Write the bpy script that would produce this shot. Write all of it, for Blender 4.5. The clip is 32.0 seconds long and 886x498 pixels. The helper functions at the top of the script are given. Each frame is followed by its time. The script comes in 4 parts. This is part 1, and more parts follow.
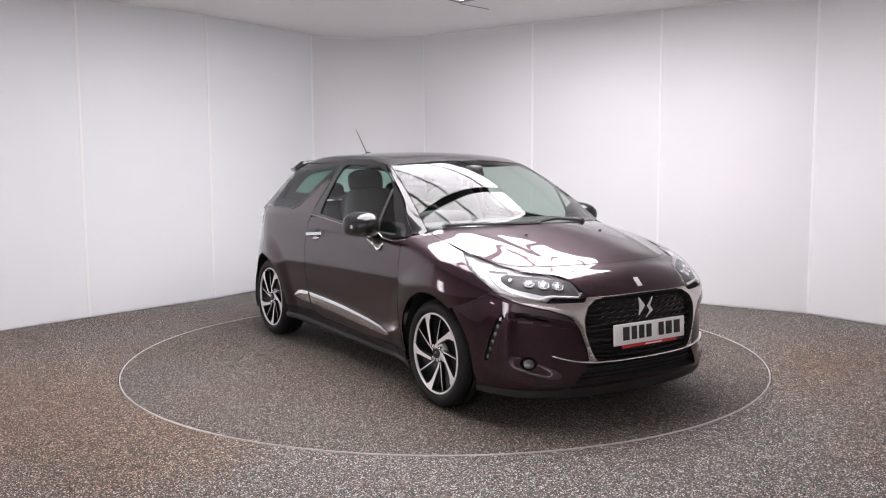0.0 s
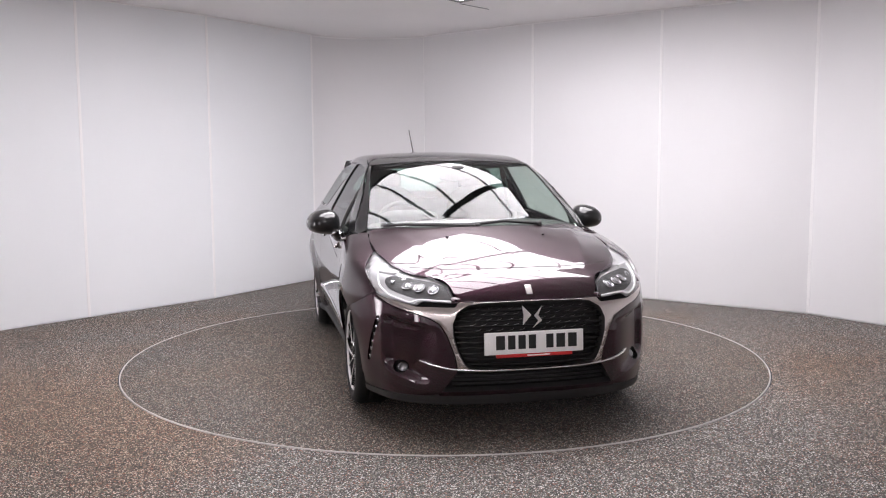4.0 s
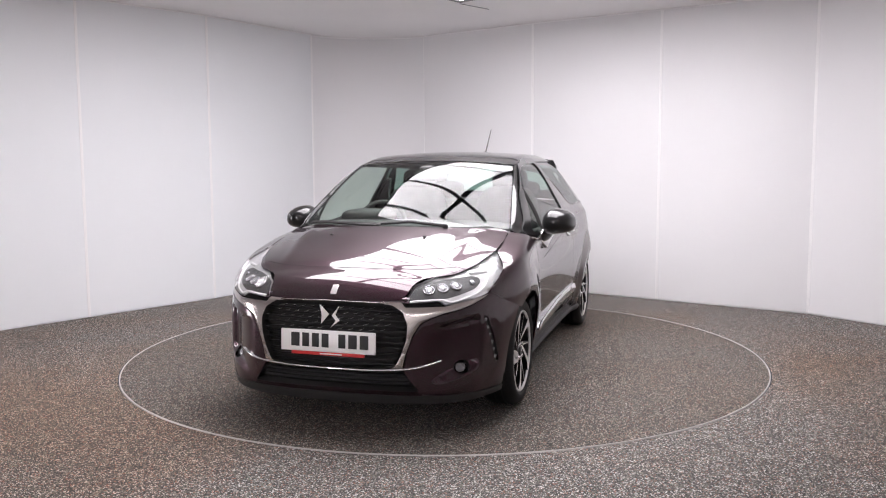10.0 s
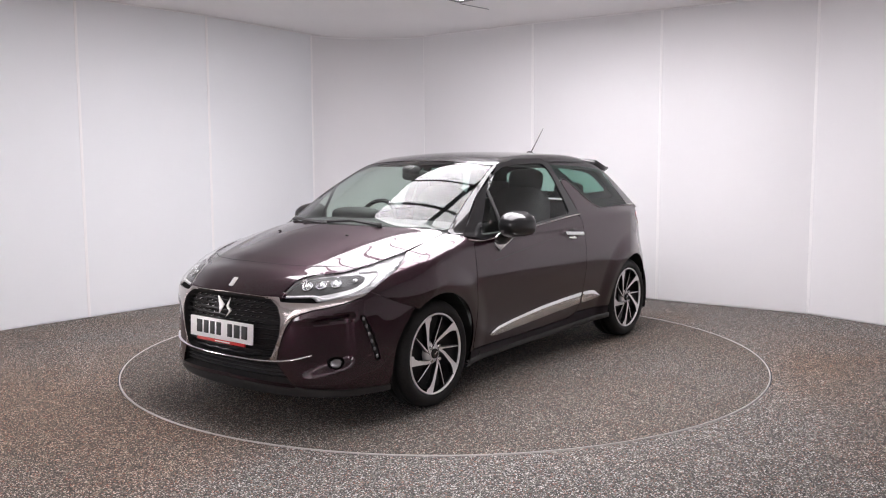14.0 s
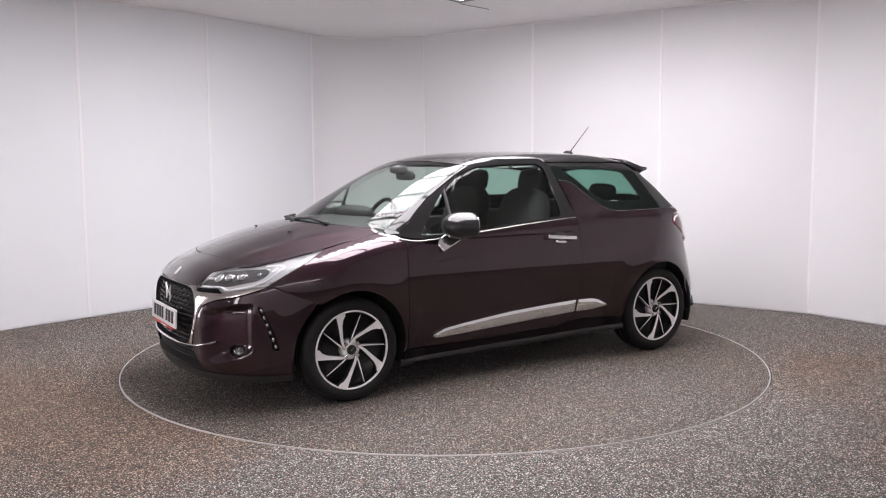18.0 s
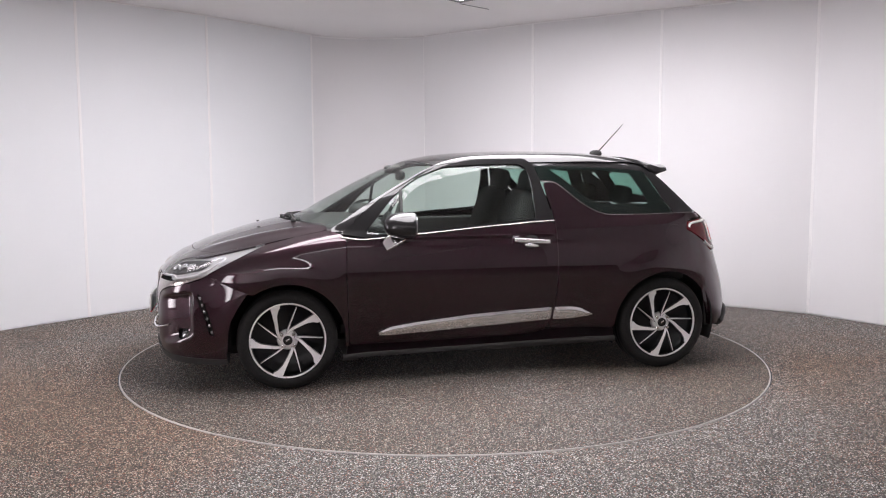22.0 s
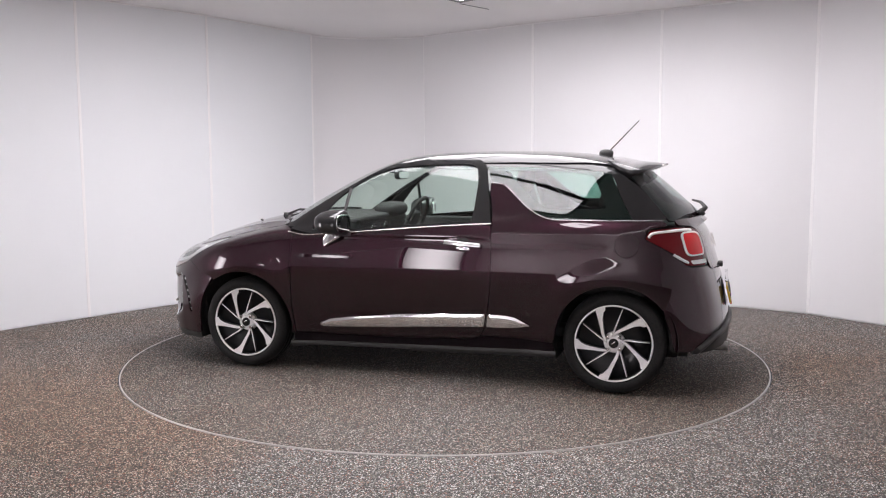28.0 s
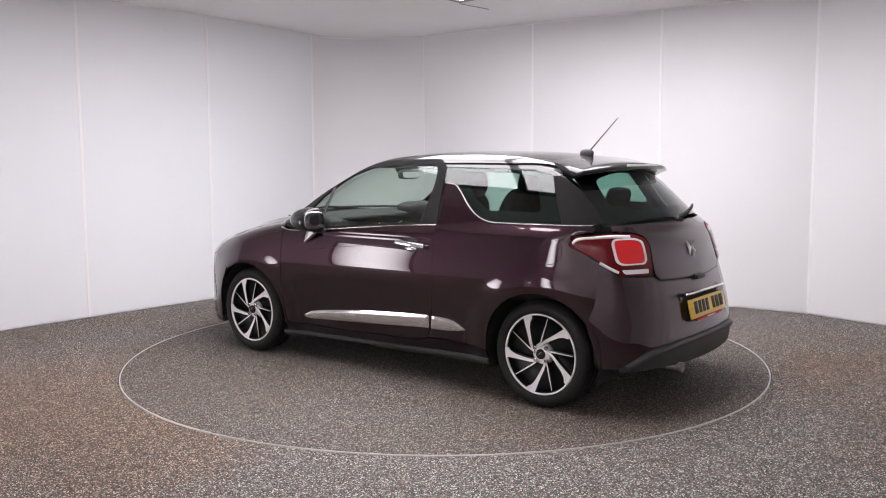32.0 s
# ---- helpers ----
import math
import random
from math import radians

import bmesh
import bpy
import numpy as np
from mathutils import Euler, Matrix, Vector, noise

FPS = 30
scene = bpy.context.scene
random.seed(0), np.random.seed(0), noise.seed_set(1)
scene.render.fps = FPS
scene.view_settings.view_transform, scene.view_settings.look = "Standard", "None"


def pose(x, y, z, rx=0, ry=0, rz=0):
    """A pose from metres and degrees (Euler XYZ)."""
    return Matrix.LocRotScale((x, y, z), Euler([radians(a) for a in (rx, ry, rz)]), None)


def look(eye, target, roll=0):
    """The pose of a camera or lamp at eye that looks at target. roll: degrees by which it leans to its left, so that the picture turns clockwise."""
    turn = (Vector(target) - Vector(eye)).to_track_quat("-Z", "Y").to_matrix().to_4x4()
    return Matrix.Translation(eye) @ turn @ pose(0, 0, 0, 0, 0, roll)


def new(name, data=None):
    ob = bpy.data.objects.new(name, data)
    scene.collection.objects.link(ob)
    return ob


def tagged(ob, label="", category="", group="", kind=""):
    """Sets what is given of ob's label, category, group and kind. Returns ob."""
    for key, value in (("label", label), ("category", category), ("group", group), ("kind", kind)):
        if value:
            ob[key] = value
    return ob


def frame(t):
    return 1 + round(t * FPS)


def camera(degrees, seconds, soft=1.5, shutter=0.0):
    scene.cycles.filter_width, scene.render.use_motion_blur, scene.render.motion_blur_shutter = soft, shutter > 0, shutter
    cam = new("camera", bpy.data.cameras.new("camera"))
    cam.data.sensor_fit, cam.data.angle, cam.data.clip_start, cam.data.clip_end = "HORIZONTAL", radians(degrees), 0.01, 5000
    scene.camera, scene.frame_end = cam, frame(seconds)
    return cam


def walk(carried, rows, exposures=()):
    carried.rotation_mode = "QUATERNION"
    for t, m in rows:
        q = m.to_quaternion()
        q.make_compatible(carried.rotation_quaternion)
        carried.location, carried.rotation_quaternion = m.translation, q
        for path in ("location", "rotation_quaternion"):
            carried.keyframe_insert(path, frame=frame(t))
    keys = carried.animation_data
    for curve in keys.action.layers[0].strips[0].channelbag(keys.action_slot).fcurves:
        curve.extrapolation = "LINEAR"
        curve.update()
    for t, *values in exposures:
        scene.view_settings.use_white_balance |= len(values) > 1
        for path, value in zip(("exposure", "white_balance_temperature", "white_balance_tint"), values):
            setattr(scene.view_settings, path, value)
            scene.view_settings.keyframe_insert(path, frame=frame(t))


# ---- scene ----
from mathutils.geometry import delaunay_2d_cdt

EYE = (0.0, -6.242, 1.411)
TOWARDS = (-0.00125, -5.24749, 1.3064)
cam = camera(53.96, 32.0, 1.1)
walk(cam, [(0.0, look(EYE, TOWARDS, -0.288)), (32.0, look(EYE, TOWARDS, -0.288))], exposures=[(0.0, 0.0, 6450, 15), (32.0, 0.0, 6450, 15)])


# ---- the dim world outside the closed room ----
world = bpy.data.worlds.new("world")
scene.world = world
world.use_nodes = True
world.node_tree.nodes["Background"].inputs[0].default_value = (0.5, 0.55, 0.6, 1)
world.node_tree.nodes["Background"].inputs[1].default_value = 0.2

LAMP_POWER = 12.0
WINDOW_POWER = 8.5
FILL_POWER = 12.0


# ---- materials ----
def material(name, colour, rough=0.5, metal=0.0, coat=0.0, spec=0.5):
    m = bpy.data.materials.new(name)
    m.use_nodes = True
    b = m.node_tree.nodes["Principled BSDF"]
    b.inputs["Base Color"].default_value = (*colour, 1)
    b.inputs["Roughness"].default_value = rough
    b.inputs["Metallic"].default_value = metal
    b.inputs["Coat Weight"].default_value = coat
    b.inputs["Coat Roughness"].default_value = 0.008
    b.inputs["Specular IOR Level"].default_value = spec
    return m


def grain(m, scale, low, high, detail=4.0, rough=None, bump=0.0, coords="Object"):
    """Lays a noise between two colours, and if asked between two roughnesses and as relief, on a material."""
    t = m.node_tree
    b = t.nodes["Principled BSDF"]
    c = t.nodes.new("ShaderNodeTexCoord")
    n = t.nodes.new("ShaderNodeTexNoise")
    n.inputs["Scale"].default_value, n.inputs["Detail"].default_value = scale, detail
    t.links.new(c.outputs[coords], n.inputs["Vector"])
    r = t.nodes.new("ShaderNodeValToRGB")
    r.color_ramp.elements[0].position, r.color_ramp.elements[1].position = 0.3, 0.7
    r.color_ramp.elements[0].color, r.color_ramp.elements[1].color = (*low, 1), (*high, 1)
    t.links.new(n.outputs["Fac"], r.inputs["Fac"])
    t.links.new(r.outputs["Color"], b.inputs["Base Color"])
    if rough:
        k = t.nodes.new("ShaderNodeMapRange")
        k.inputs["To Min"].default_value, k.inputs["To Max"].default_value = rough
        t.links.new(n.outputs["Fac"], k.inputs["Value"])
        t.links.new(k.outputs["Result"], b.inputs["Roughness"])
    if bump:
        k = t.nodes.new("ShaderNodeBump")
        k.inputs["Strength"].default_value, k.inputs["Distance"].default_value = bump, 0.002
        t.links.new(n.outputs["Fac"], k.inputs["Height"])
        t.links.new(k.outputs["Normal"], b.inputs["Normal"])
    return m


def paint_material():
    """Dark aubergine metallic paint under clear lacquer, with fine flakes."""
    m = material("aubergine_paint", (0.02, 0.005, 0.008), 0.36, 0.8, 1.0, 0.3)
    m.node_tree.nodes["Principled BSDF"].inputs["Coat IOR"].default_value = 1.60
    t = m.node_tree
    b = t.nodes["Principled BSDF"]
    c = t.nodes.new("ShaderNodeTexCoord")
    v = t.nodes.new("ShaderNodeTexVoronoi")
    v.inputs["Scale"].default_value = 900
    t.links.new(c.outputs["Object"], v.inputs["Vector"])
    r = t.nodes.new("ShaderNodeValToRGB")
    r.color_ramp.elements[0].color, r.color_ramp.elements[1].color = (0.0095, 0.0012, 0.0043, 1), (0.034, 0.0042, 0.0150, 1)
    t.links.new(v.outputs["Color"], r.inputs["Fac"])
    t.links.new(r.outputs["Color"], b.inputs["Base Color"])
    return m


def glass_material(name, tint, rough=0.0):
    """A thin tinted pane: it lets light through and mirrors by Fresnel."""
    m = bpy.data.materials.new(name)
    m.use_nodes = True
    t = m.node_tree
    t.nodes.clear()
    out, mix = t.nodes.new("ShaderNodeOutputMaterial"), t.nodes.new("ShaderNodeMixShader")
    clear, gloss, facing = t.nodes.new("ShaderNodeBsdfTransparent"), t.nodes.new("ShaderNodeBsdfGlossy"), t.nodes.new("ShaderNodeLayerWeight")
    power, fall = t.nodes.new("ShaderNodeMath"), t.nodes.new("ShaderNodeMapRange")
    power.operation, power.inputs[1].default_value = "POWER", 5.0
    fall.inputs["To Min"].default_value, fall.inputs["To Max"].default_value = 0.05, 1.0
    clear.inputs["Color"].default_value = (*tint, 1)
    gloss.inputs["Roughness"].default_value = rough
    t.links.new(facing.outputs["Facing"], power.inputs[0])
    t.links.new(power.outputs[0], fall.inputs["Value"])
    t.links.new(fall.outputs["Result"], mix.inputs[0])
    t.links.new(clear.outputs[0], mix.inputs[1])
    t.links.new(gloss.outputs[0], mix.inputs[2])
    t.links.new(mix.outputs[0], out.inputs[0])
    return m


def glow_material(name, colour, power):
    m = bpy.data.materials.new(name)
    m.use_nodes = True
    t = m.node_tree
    t.nodes.clear()
    out, e = t.nodes.new("ShaderNodeOutputMaterial"), t.nodes.new("ShaderNodeEmission")
    e.inputs[0].default_value, e.inputs[1].default_value = (*colour, 1), power
    t.links.new(e.outputs[0], out.inputs[0])
    return m


def fading_glow_material(name, colour, power):
    """A bright pane: strongest in its middle, its glow faded to both sides for soft reflections."""
    m = glow_material(name, colour, power)
    t = m.node_tree
    e = [n for n in t.nodes if n.type == "EMISSION"][0]
    c, s = t.nodes.new("ShaderNodeTexCoord"), t.nodes.new("ShaderNodeSeparateXYZ")
    t.links.new(c.outputs["Generated"], s.inputs[0])
    away, square, fade, floor = (t.nodes.new("ShaderNodeMath") for _ in range(4))
    away.operation, away.inputs[1].default_value = "SUBTRACT", 0.5
    square.operation, square.inputs[1].default_value = "POWER", 2.0
    fade.operation, fade.inputs[1].default_value, fade.inputs[2].default_value = "MULTIPLY_ADD", -5.6 * power, 1.45 * power
    floor.operation, floor.inputs[1].default_value = "MAXIMUM", 0.3
    t.links.new(s.outputs["X"], away.inputs[0])
    t.links.new(away.outputs[0], square.inputs[0])
    t.links.new(square.outputs[0], fade.inputs[0])
    t.links.new(fade.outputs[0], floor.inputs[0])
    t.links.new(floor.outputs[0], e.inputs[1])
    return m


def gravel_material(name, brown, pale=1.0, patch=None):
    """Resin-bound fine gravel: dark, grey, tan and white grains a few millimetres across."""
    m = material(name, (0.1, 0.1, 0.1), 0.75)
    t = m.node_tree
    b = t.nodes["Principled BSDF"]
    c = t.nodes.new("ShaderNodeTexCoord")
    v = t.nodes.new("ShaderNodeTexVoronoi")
    v.inputs["Scale"].default_value = 208
    t.links.new(c.outputs["Object"], v.inputs["Vector"])
    grey = t.nodes.new("ShaderNodeSeparateColor")
    t.links.new(v.outputs["Color"], grey.inputs[0])
    r = t.nodes.new("ShaderNodeValToRGB")
    r.color_ramp.interpolation = "CONSTANT"
    e = r.color_ramp.elements
    e[0].color, e[1].position, e[1].color = (0.011, 0.010, 0.0092, 1), 0.36, (0.070, 0.062, 0.054, 1)
    for at, col in ((0.50, (0.15, 0.13, 0.112)), (0.64, (0.05, 0.047, 0.043)), (0.74, (0.27, 0.245, 0.22)), (0.82, (0.10, 0.125, 0.085)), (0.87, (0.64, 0.62, 0.60)), (0.955, (0.30, 0.12, 0.075))):
        k = e.new(at)
        k.color = (*col, 1)
    t.links.new(grey.outputs[0], r.inputs[0])
    n = t.nodes.new("ShaderNodeTexNoise")
    n.inputs["Scale"].default_value, n.inputs["Detail"].default_value = 0.55, 5
    t.links.new(c.outputs["Object"], n.inputs["Vector"])
    stain_shade = t.nodes.new("ShaderNodeValToRGB")
    stain_shade.color_ramp.elements[0].position, stain_shade.color_ramp.elements[1].position = 0.36, 0.58
    # pale scales the unstained tone; a low value puts shade into the gravel
    stain_shade.color_ramp.elements[0].color, stain_shade.color_ramp.elements[1].color = (pale, pale, pale, 1), (*brown, 1)
    if patch:
        # one worn brown streak, broken up by the noise
        where, fall, grow = t.nodes.new("ShaderNodeMapping"), t.nodes.new("ShaderNodeTexGradient"), t.nodes.new("ShaderNodeMath")
        where.vector_type, fall.gradient_type = "TEXTURE", "SPHERICAL"
        x, y, turn, long, wide = patch
        where.inputs["Location"].default_value, where.inputs["Rotation"].default_value, where.inputs["Scale"].default_value = (x, y, 0), (0, 0, radians(turn)), (long, wide, 1)
        grow.operation, grow.inputs[1].default_value = "MULTIPLY_ADD", 0.42
        t.links.new(c.outputs["Object"], where.inputs["Vector"])
        t.links.new(where.outputs[0], fall.inputs[0])
        t.links.new(fall.outputs["Fac"], grow.inputs[0])
        lower = t.nodes.new("ShaderNodeMath")
        lower.operation, lower.inputs[1].default_value = "SUBTRACT", 0.14
        t.links.new(n.outputs["Fac"], lower.inputs[0])
        t.links.new(lower.outputs[0], grow.inputs[2])
        t.links.new(grow.outputs[0], stain_shade.inputs[0])
    else:
        t.links.new(n.outputs["Fac"], stain_shade.inputs[0])
    mix = t.nodes.new("ShaderNodeMix")
    mix.data_type, mix.blend_type = "RGBA", "MULTIPLY"
    mix.inputs["Factor"].default_value = 1.0
    t.links.new(r.outputs[0], mix.inputs[6])
    t.links.new(stain_shade.outputs[0], mix.inputs[7])
    t.links.new(mix.outputs[2], b.inputs["Base Color"])
    k = t.nodes.new("ShaderNodeBump")
    k.inputs["Strength"].default_value, k.inputs["Distance"].default_value = 0.35, 0.003
    t.links.new(v.outputs["Distance"], k.inputs["Height"])
    t.links.new(k.outputs["Normal"], b.inputs["Normal"])
    return m


PAINT = paint_material()
BLACK_GLOSS = material("black_lacquer", (0.012, 0.0118, 0.0125), 0.3, 0.0, 1.0, 0.1)
BLACK_PLASTIC = grain(material("black_plastic", (0.02, 0.02, 0.02), 0.55), 300, (0.017, 0.0165, 0.0165), (0.031, 0.030, 0.030), 2, (0.5, 0.68))
GREY_PLASTIC = grain(material("grey_plastic", (0.1, 0.1, 0.1), 0.5), 250, (0.040, 0.039, 0.039), (0.06, 0.059, 0.059), 2, (0.4, 0.6))
FRIT = material("black_ceramic_border", (0.006, 0.006, 0.006), 0.7, 0.0, 0.0, 0.06)
# near-black for hollows and gaps, whose shade it puts into the colour
DARK_VOID = material("dark_void", (0.019, 0.018, 0.018), 0.9)
TIP = material("dark_chrome", (0.40, 0.395, 0.40), 0.22, 1.0)
CHROME = material("chrome", (0.82, 0.82, 0.83), 0.08, 1.0)
SATIN = material("satin_chrome", (0.60, 0.56, 0.54), 0.17, 1.0)
ALLOY = grain(material("machined_alloy", (0.9, 0.89, 0.89), 0.25, 0.12), 40, (0.84, 0.825, 0.825), (0.91, 0.90, 0.90), 3, (0.18, 0.30))
WHEEL_BLACK = material("wheel_black", (0.008, 0.008, 0.009), 0.3, 0.0, 0.15, 0.3)
STEEL = grain(material("brake_steel", (0.3, 0.3, 0.3), 0.35, 1.0), 60, (0.25, 0.25, 0.25), (0.4, 0.39, 0.38), 3, (0.3, 0.5))
RUBBER = grain(material("tyre_rubber", (0.02, 0.02, 0.02), 0.7, 0.0, 0.0, 0.22), 90, (0.010, 0.010, 0.010), (0.020, 0.0195, 0.0195), 4, (0.45, 0.7), 0.15)
CLEAR = glass_material("clear_glass", (0.80, 0.90, 0.85))
SCREEN = glass_material("windscreen_glass", (0.78, 0.87, 0.82))
TINTED = glass_material("tinted_glass", (0.38, 0.58, 0.51))
COVER = glass_material("lamp_cover", (0.95, 0.96, 0.97))
EMBLEM = material("emblem_chrome", (0.86, 0.84, 0.83), 0.3, 0.45)
FOG_LENS = material("fog_lens", (0.22, 0.22, 0.23), 0.15, 0.7, 0.5)
RED_COVER = material("red_lamp_plastic", (0.93, 0.030, 0.032), 0.15, 0.0, 0.0, 0.35)
RED_DARK = material("dark_red_lamp_plastic", (0.14, 0.005, 0.009), 0.12, 0.0, 0.0, 0.3)
WHITE_LAMP = material("white_lamp_plastic", (0.88, 0.86, 0.855), 0.25, 0.0, 0.4)
LENS = material("lamp_lens", (0.42, 0.425, 0.44), 0.16, 0.7, 0.6)
REFLECTOR = material("lamp_reflector", (0.55, 0.545, 0.55), 0.34, 0.55)
LIGHT_GUIDE = material("light_guide", (0.78, 0.775, 0.78), 0.3, 0.1, 0.3)
CLOTH = grain(material("seat_cloth", (0.03, 0.03, 0.032), 0.9), 160, (0.013, 0.013, 0.014), (0.030, 0.029, 0.029), 3, None, 0.3)
LINER = grain(material("headliner", (0.2, 0.2, 0.2), 0.95), 200, (0.10, 0.10, 0.10), (0.15, 0.15, 0.15), 3)
DASH = grain(material("dashboard_plastic", (0.03, 0.03, 0.03), 0.5), 220, (0.012, 0.012, 0.012), (0.024, 0.0235, 0.0235), 3, (0.6, 0.8))
PLATE_WHITE = material("white_plate", (0.95, 0.94, 0.93), 0.3, 0.0, 0.3)
PLATE_YELLOW = material("yellow_plate", (0.93, 0.60, 0.03), 0.3, 0.0, 0.3)
PLATE_INK = material("plate_ink", (0.012, 0.012, 0.012), 0.5)
RED_TRIM = material("red_trim", (0.60, 0.02, 0.02), 0.4)
# two wall whites: cooler on the left, and lightened there to even the light
WALL_PAINT = grain(material("white_wall_panel", (0.85, 0.84, 0.85), 0.5), 0.7, (0.825, 0.822, 0.836), (0.855, 0.852, 0.866), 5, (0.42, 0.58))
COOL_LIT_PAINT = grain(material("cool_lit_wall_panel", (0.83, 0.84, 0.86), 0.5), 0.7, (0.850, 0.870, 0.892), (0.880, 0.900, 0.922), 5, (0.42, 0.58))
CEILING_PAINT = grain(material("ceiling_board", (0.7, 0.69, 0.69), 0.8), 1.1, (0.89, 0.878, 0.883), (0.92, 0.908, 0.913), 5)
JOINT = material("joint_strip", (0.94, 0.935, 0.94), 0.4)
ROOM_GREY = grain(material("back_wall_paint", (0.5, 0.48, 0.48), 0.8), 0.8, (0.82, 0.805, 0.81), (0.86, 0.845, 0.85), 4)
SIDE_GREY = grain(material("grey_wall_paint", (0.1, 0.1, 0.1), 0.8), 0.8, (0.50, 0.487, 0.492), (0.57, 0.556, 0.561), 4)
GRAVEL = gravel_material("resin_gravel", (1.05, 0.84, 0.68), 1.05, (-2.35, -1.25, -49, 2.6, 1.25))
# same gravel darkened for the turntable: the car's shade is in its colour
GRAVEL_SHADED = gravel_material("resin_gravel_shaded", (0.80, 0.72, 0.64), 0.80)
RIM_STEEL = material("brushed_trim", (0.50, 0.475, 0.46), 0.4, 0.4)
LAMP_GLOW = glow_material("lamp_glow", (1.0, 0.975, 0.985), LAMP_POWER)
FILL_GLOW = glow_material("fill_glow", (1.0, 0.975, 0.985), FILL_POWER)
WINDOW_GLOW = fading_glow_material("daylight_pane", (1.0, 0.96, 0.97), WINDOW_POWER)
LAMP_FRAME = material("lamp_frame", (0.10, 0.10, 0.105), 0.5, 0.3)


# ---- mesh helpers ----
def mesh_of(name, verts, faces, mat, smooth=True, sharp=()):
    me = bpy.data.meshes.new(name)
    me.from_pydata([tuple(map(float, v)) for v in verts], [], [tuple(map(int, f)) for f in faces])
    me.materials.append(mat)
    me.polygons.foreach_set("use_smooth", [smooth] * len(me.polygons))
    if len(sharp):
        marked = {tuple(sorted(map(int, e))) for e in sharp}
        for e in me.edges:
            if tuple(sorted(e.vertices)) in marked:
                e.use_edge_sharp = True
    me.update()
    return me


def part(name, data, mat, parent, label="", at=None):
    """Links a bmesh or a mesh as one mesh object under a thing or a part."""
    if isinstance(data, bmesh.types.BMesh):
        me = bpy.data.meshes.new(name)
        data.normal_update()
        data.to_mesh(me)
        data.free()
        me.materials.append(mat)
        data = me
    ob = new(name, data)
    ob.parent = parent
    if at is not None:
        ob.matrix_local = at
    return tagged(ob, label) if label else ob


def thing(name, label, category, group="", kind=""):
    return tagged(new(name), label, category, group, kind)


def block(size, at=(0, 0, 0), bevel=0.0, turn=(0, 0, 0), segments=2):
    bm = bmesh.new()
    bmesh.ops.create_cube(bm, size=1.0)
    bmesh.ops.scale(bm, vec=size, verts=bm.verts)
    if bevel:
        bmesh.ops.bevel(bm, geom=bm.edges[:], offset=bevel, segments=segments, affect="EDGES", profile=0.6)
        for f in bm.faces:
            f.smooth = True
    bm.transform(pose(*at, *turn))
    return bm


def tube(r1, r2, depth, at=(0, 0, 0), turn=(0, 0, 0), n=24, bevel=0.0):
    bm = bmesh.new()
    bmesh.ops.create_cone(bm, cap_ends=True, segments=n, radius1=r1, radius2=r2, depth=depth)
    if bevel:
        bmesh.ops.bevel(bm, geom=[e for e in bm.edges if len(e.link_faces) == 2 and e.calc_face_angle(0) > 0.9], offset=bevel, segments=2, affect="EDGES")
    for f in bm.faces:
        f.smooth = len(f.verts) == 4
    bm.transform(pose(*at, *turn))
    return bm


def pillow(size, at, power=0.5, turn=(0, 0, 0), n=24):
    """A rounded cushion shape: a superellipsoid of the given half sizes."""
    bm = bmesh.new()
    bmesh.ops.create_uvsphere(bm, u_segments=n, v_segments=n // 2 + 2, radius=1.0)
    for v in bm.verts:
        v.co = Vector([math.copysign(abs(c) ** power, c) * s for c, s in zip(v.co, size)])
    for f in bm.faces:
        f.smooth = True
    bm.transform(pose(*at, *turn))
    return bm


def rod(points, radius, n=8):
    """A round bar along a path."""
    bm = bmesh.new()
    pts = [Vector(p) for p in points]
    rings = []
    for i, p in enumerate(pts):
        d = (pts[min(i + 1, len(pts) - 1)] - pts[max(i - 1, 0)]).normalized()
        a = d.orthogonal().normalized() if not rings else (last - d * last.dot(d)).normalized()
        last, b = a, d.cross(a)
        r = radius if not hasattr(radius, "__len__") else radius[i]
        rings.append([bm.verts.new(p + (a * math.cos(k * math.tau / n) + b * math.sin(k * math.tau / n)) * r) for k in range(n)])
    for q, w in zip(rings, rings[1:]):
        for k in range(n):
            f = bm.faces.new((q[k], q[(k + 1) % n], w[(k + 1) % n], w[k]))
            f.smooth = True
    bm.faces.new(rings[0][::-1])
    bm.faces.new(rings[-1])
    return bm


def revolve(profile, n=64, axis="y"):
    """A ring or a disc from a profile of (radius, offset along the axis)."""
    bm = bmesh.new()
    rings = []
    for k in range(n):
        c, s = math.cos(k * math.tau / n), math.sin(k * math.tau / n)
        rings.append([bm.verts.new((r * c, o, r * s) if axis == "y" else (r * c, r * s, o)) for r, o in profile])
    for k in range(n):
        for j in range(len(profile) - 1):
            f = bm.faces.new((rings[k][j], rings[k][j + 1], rings[(k + 1) % n][j + 1], rings[(k + 1) % n][j]))
            f.smooth = True
    bmesh.ops.remove_doubles(bm, verts=bm.verts[:], dist=1e-5)
    bmesh.ops.recalc_face_normals(bm, faces=bm.faces[:])
    return bm


def plate_shape(outline, depth, bevel=0.0):
    """A flat shape in x and z, extruded along y."""
    bm = bmesh.new()
    f = bm.faces.new([bm.verts.new((x, 0, z)) for x, z in outline])
    made = bmesh.ops.extrude_face_region(bm, geom=[f])
    bmesh.ops.translate(bm, vec=(0, depth, 0), verts=[v for v in made["geom"] if isinstance(v, bmesh.types.BMVert)])
    bmesh.ops.recalc_face_normals(bm, faces=bm.faces[:])
    if bevel:
        bmesh.ops.bevel(bm, geom=bm.edges[:], offset=bevel, segments=1, affect="EDGES")
    return bm


# ---- the shape of the bodywork ----


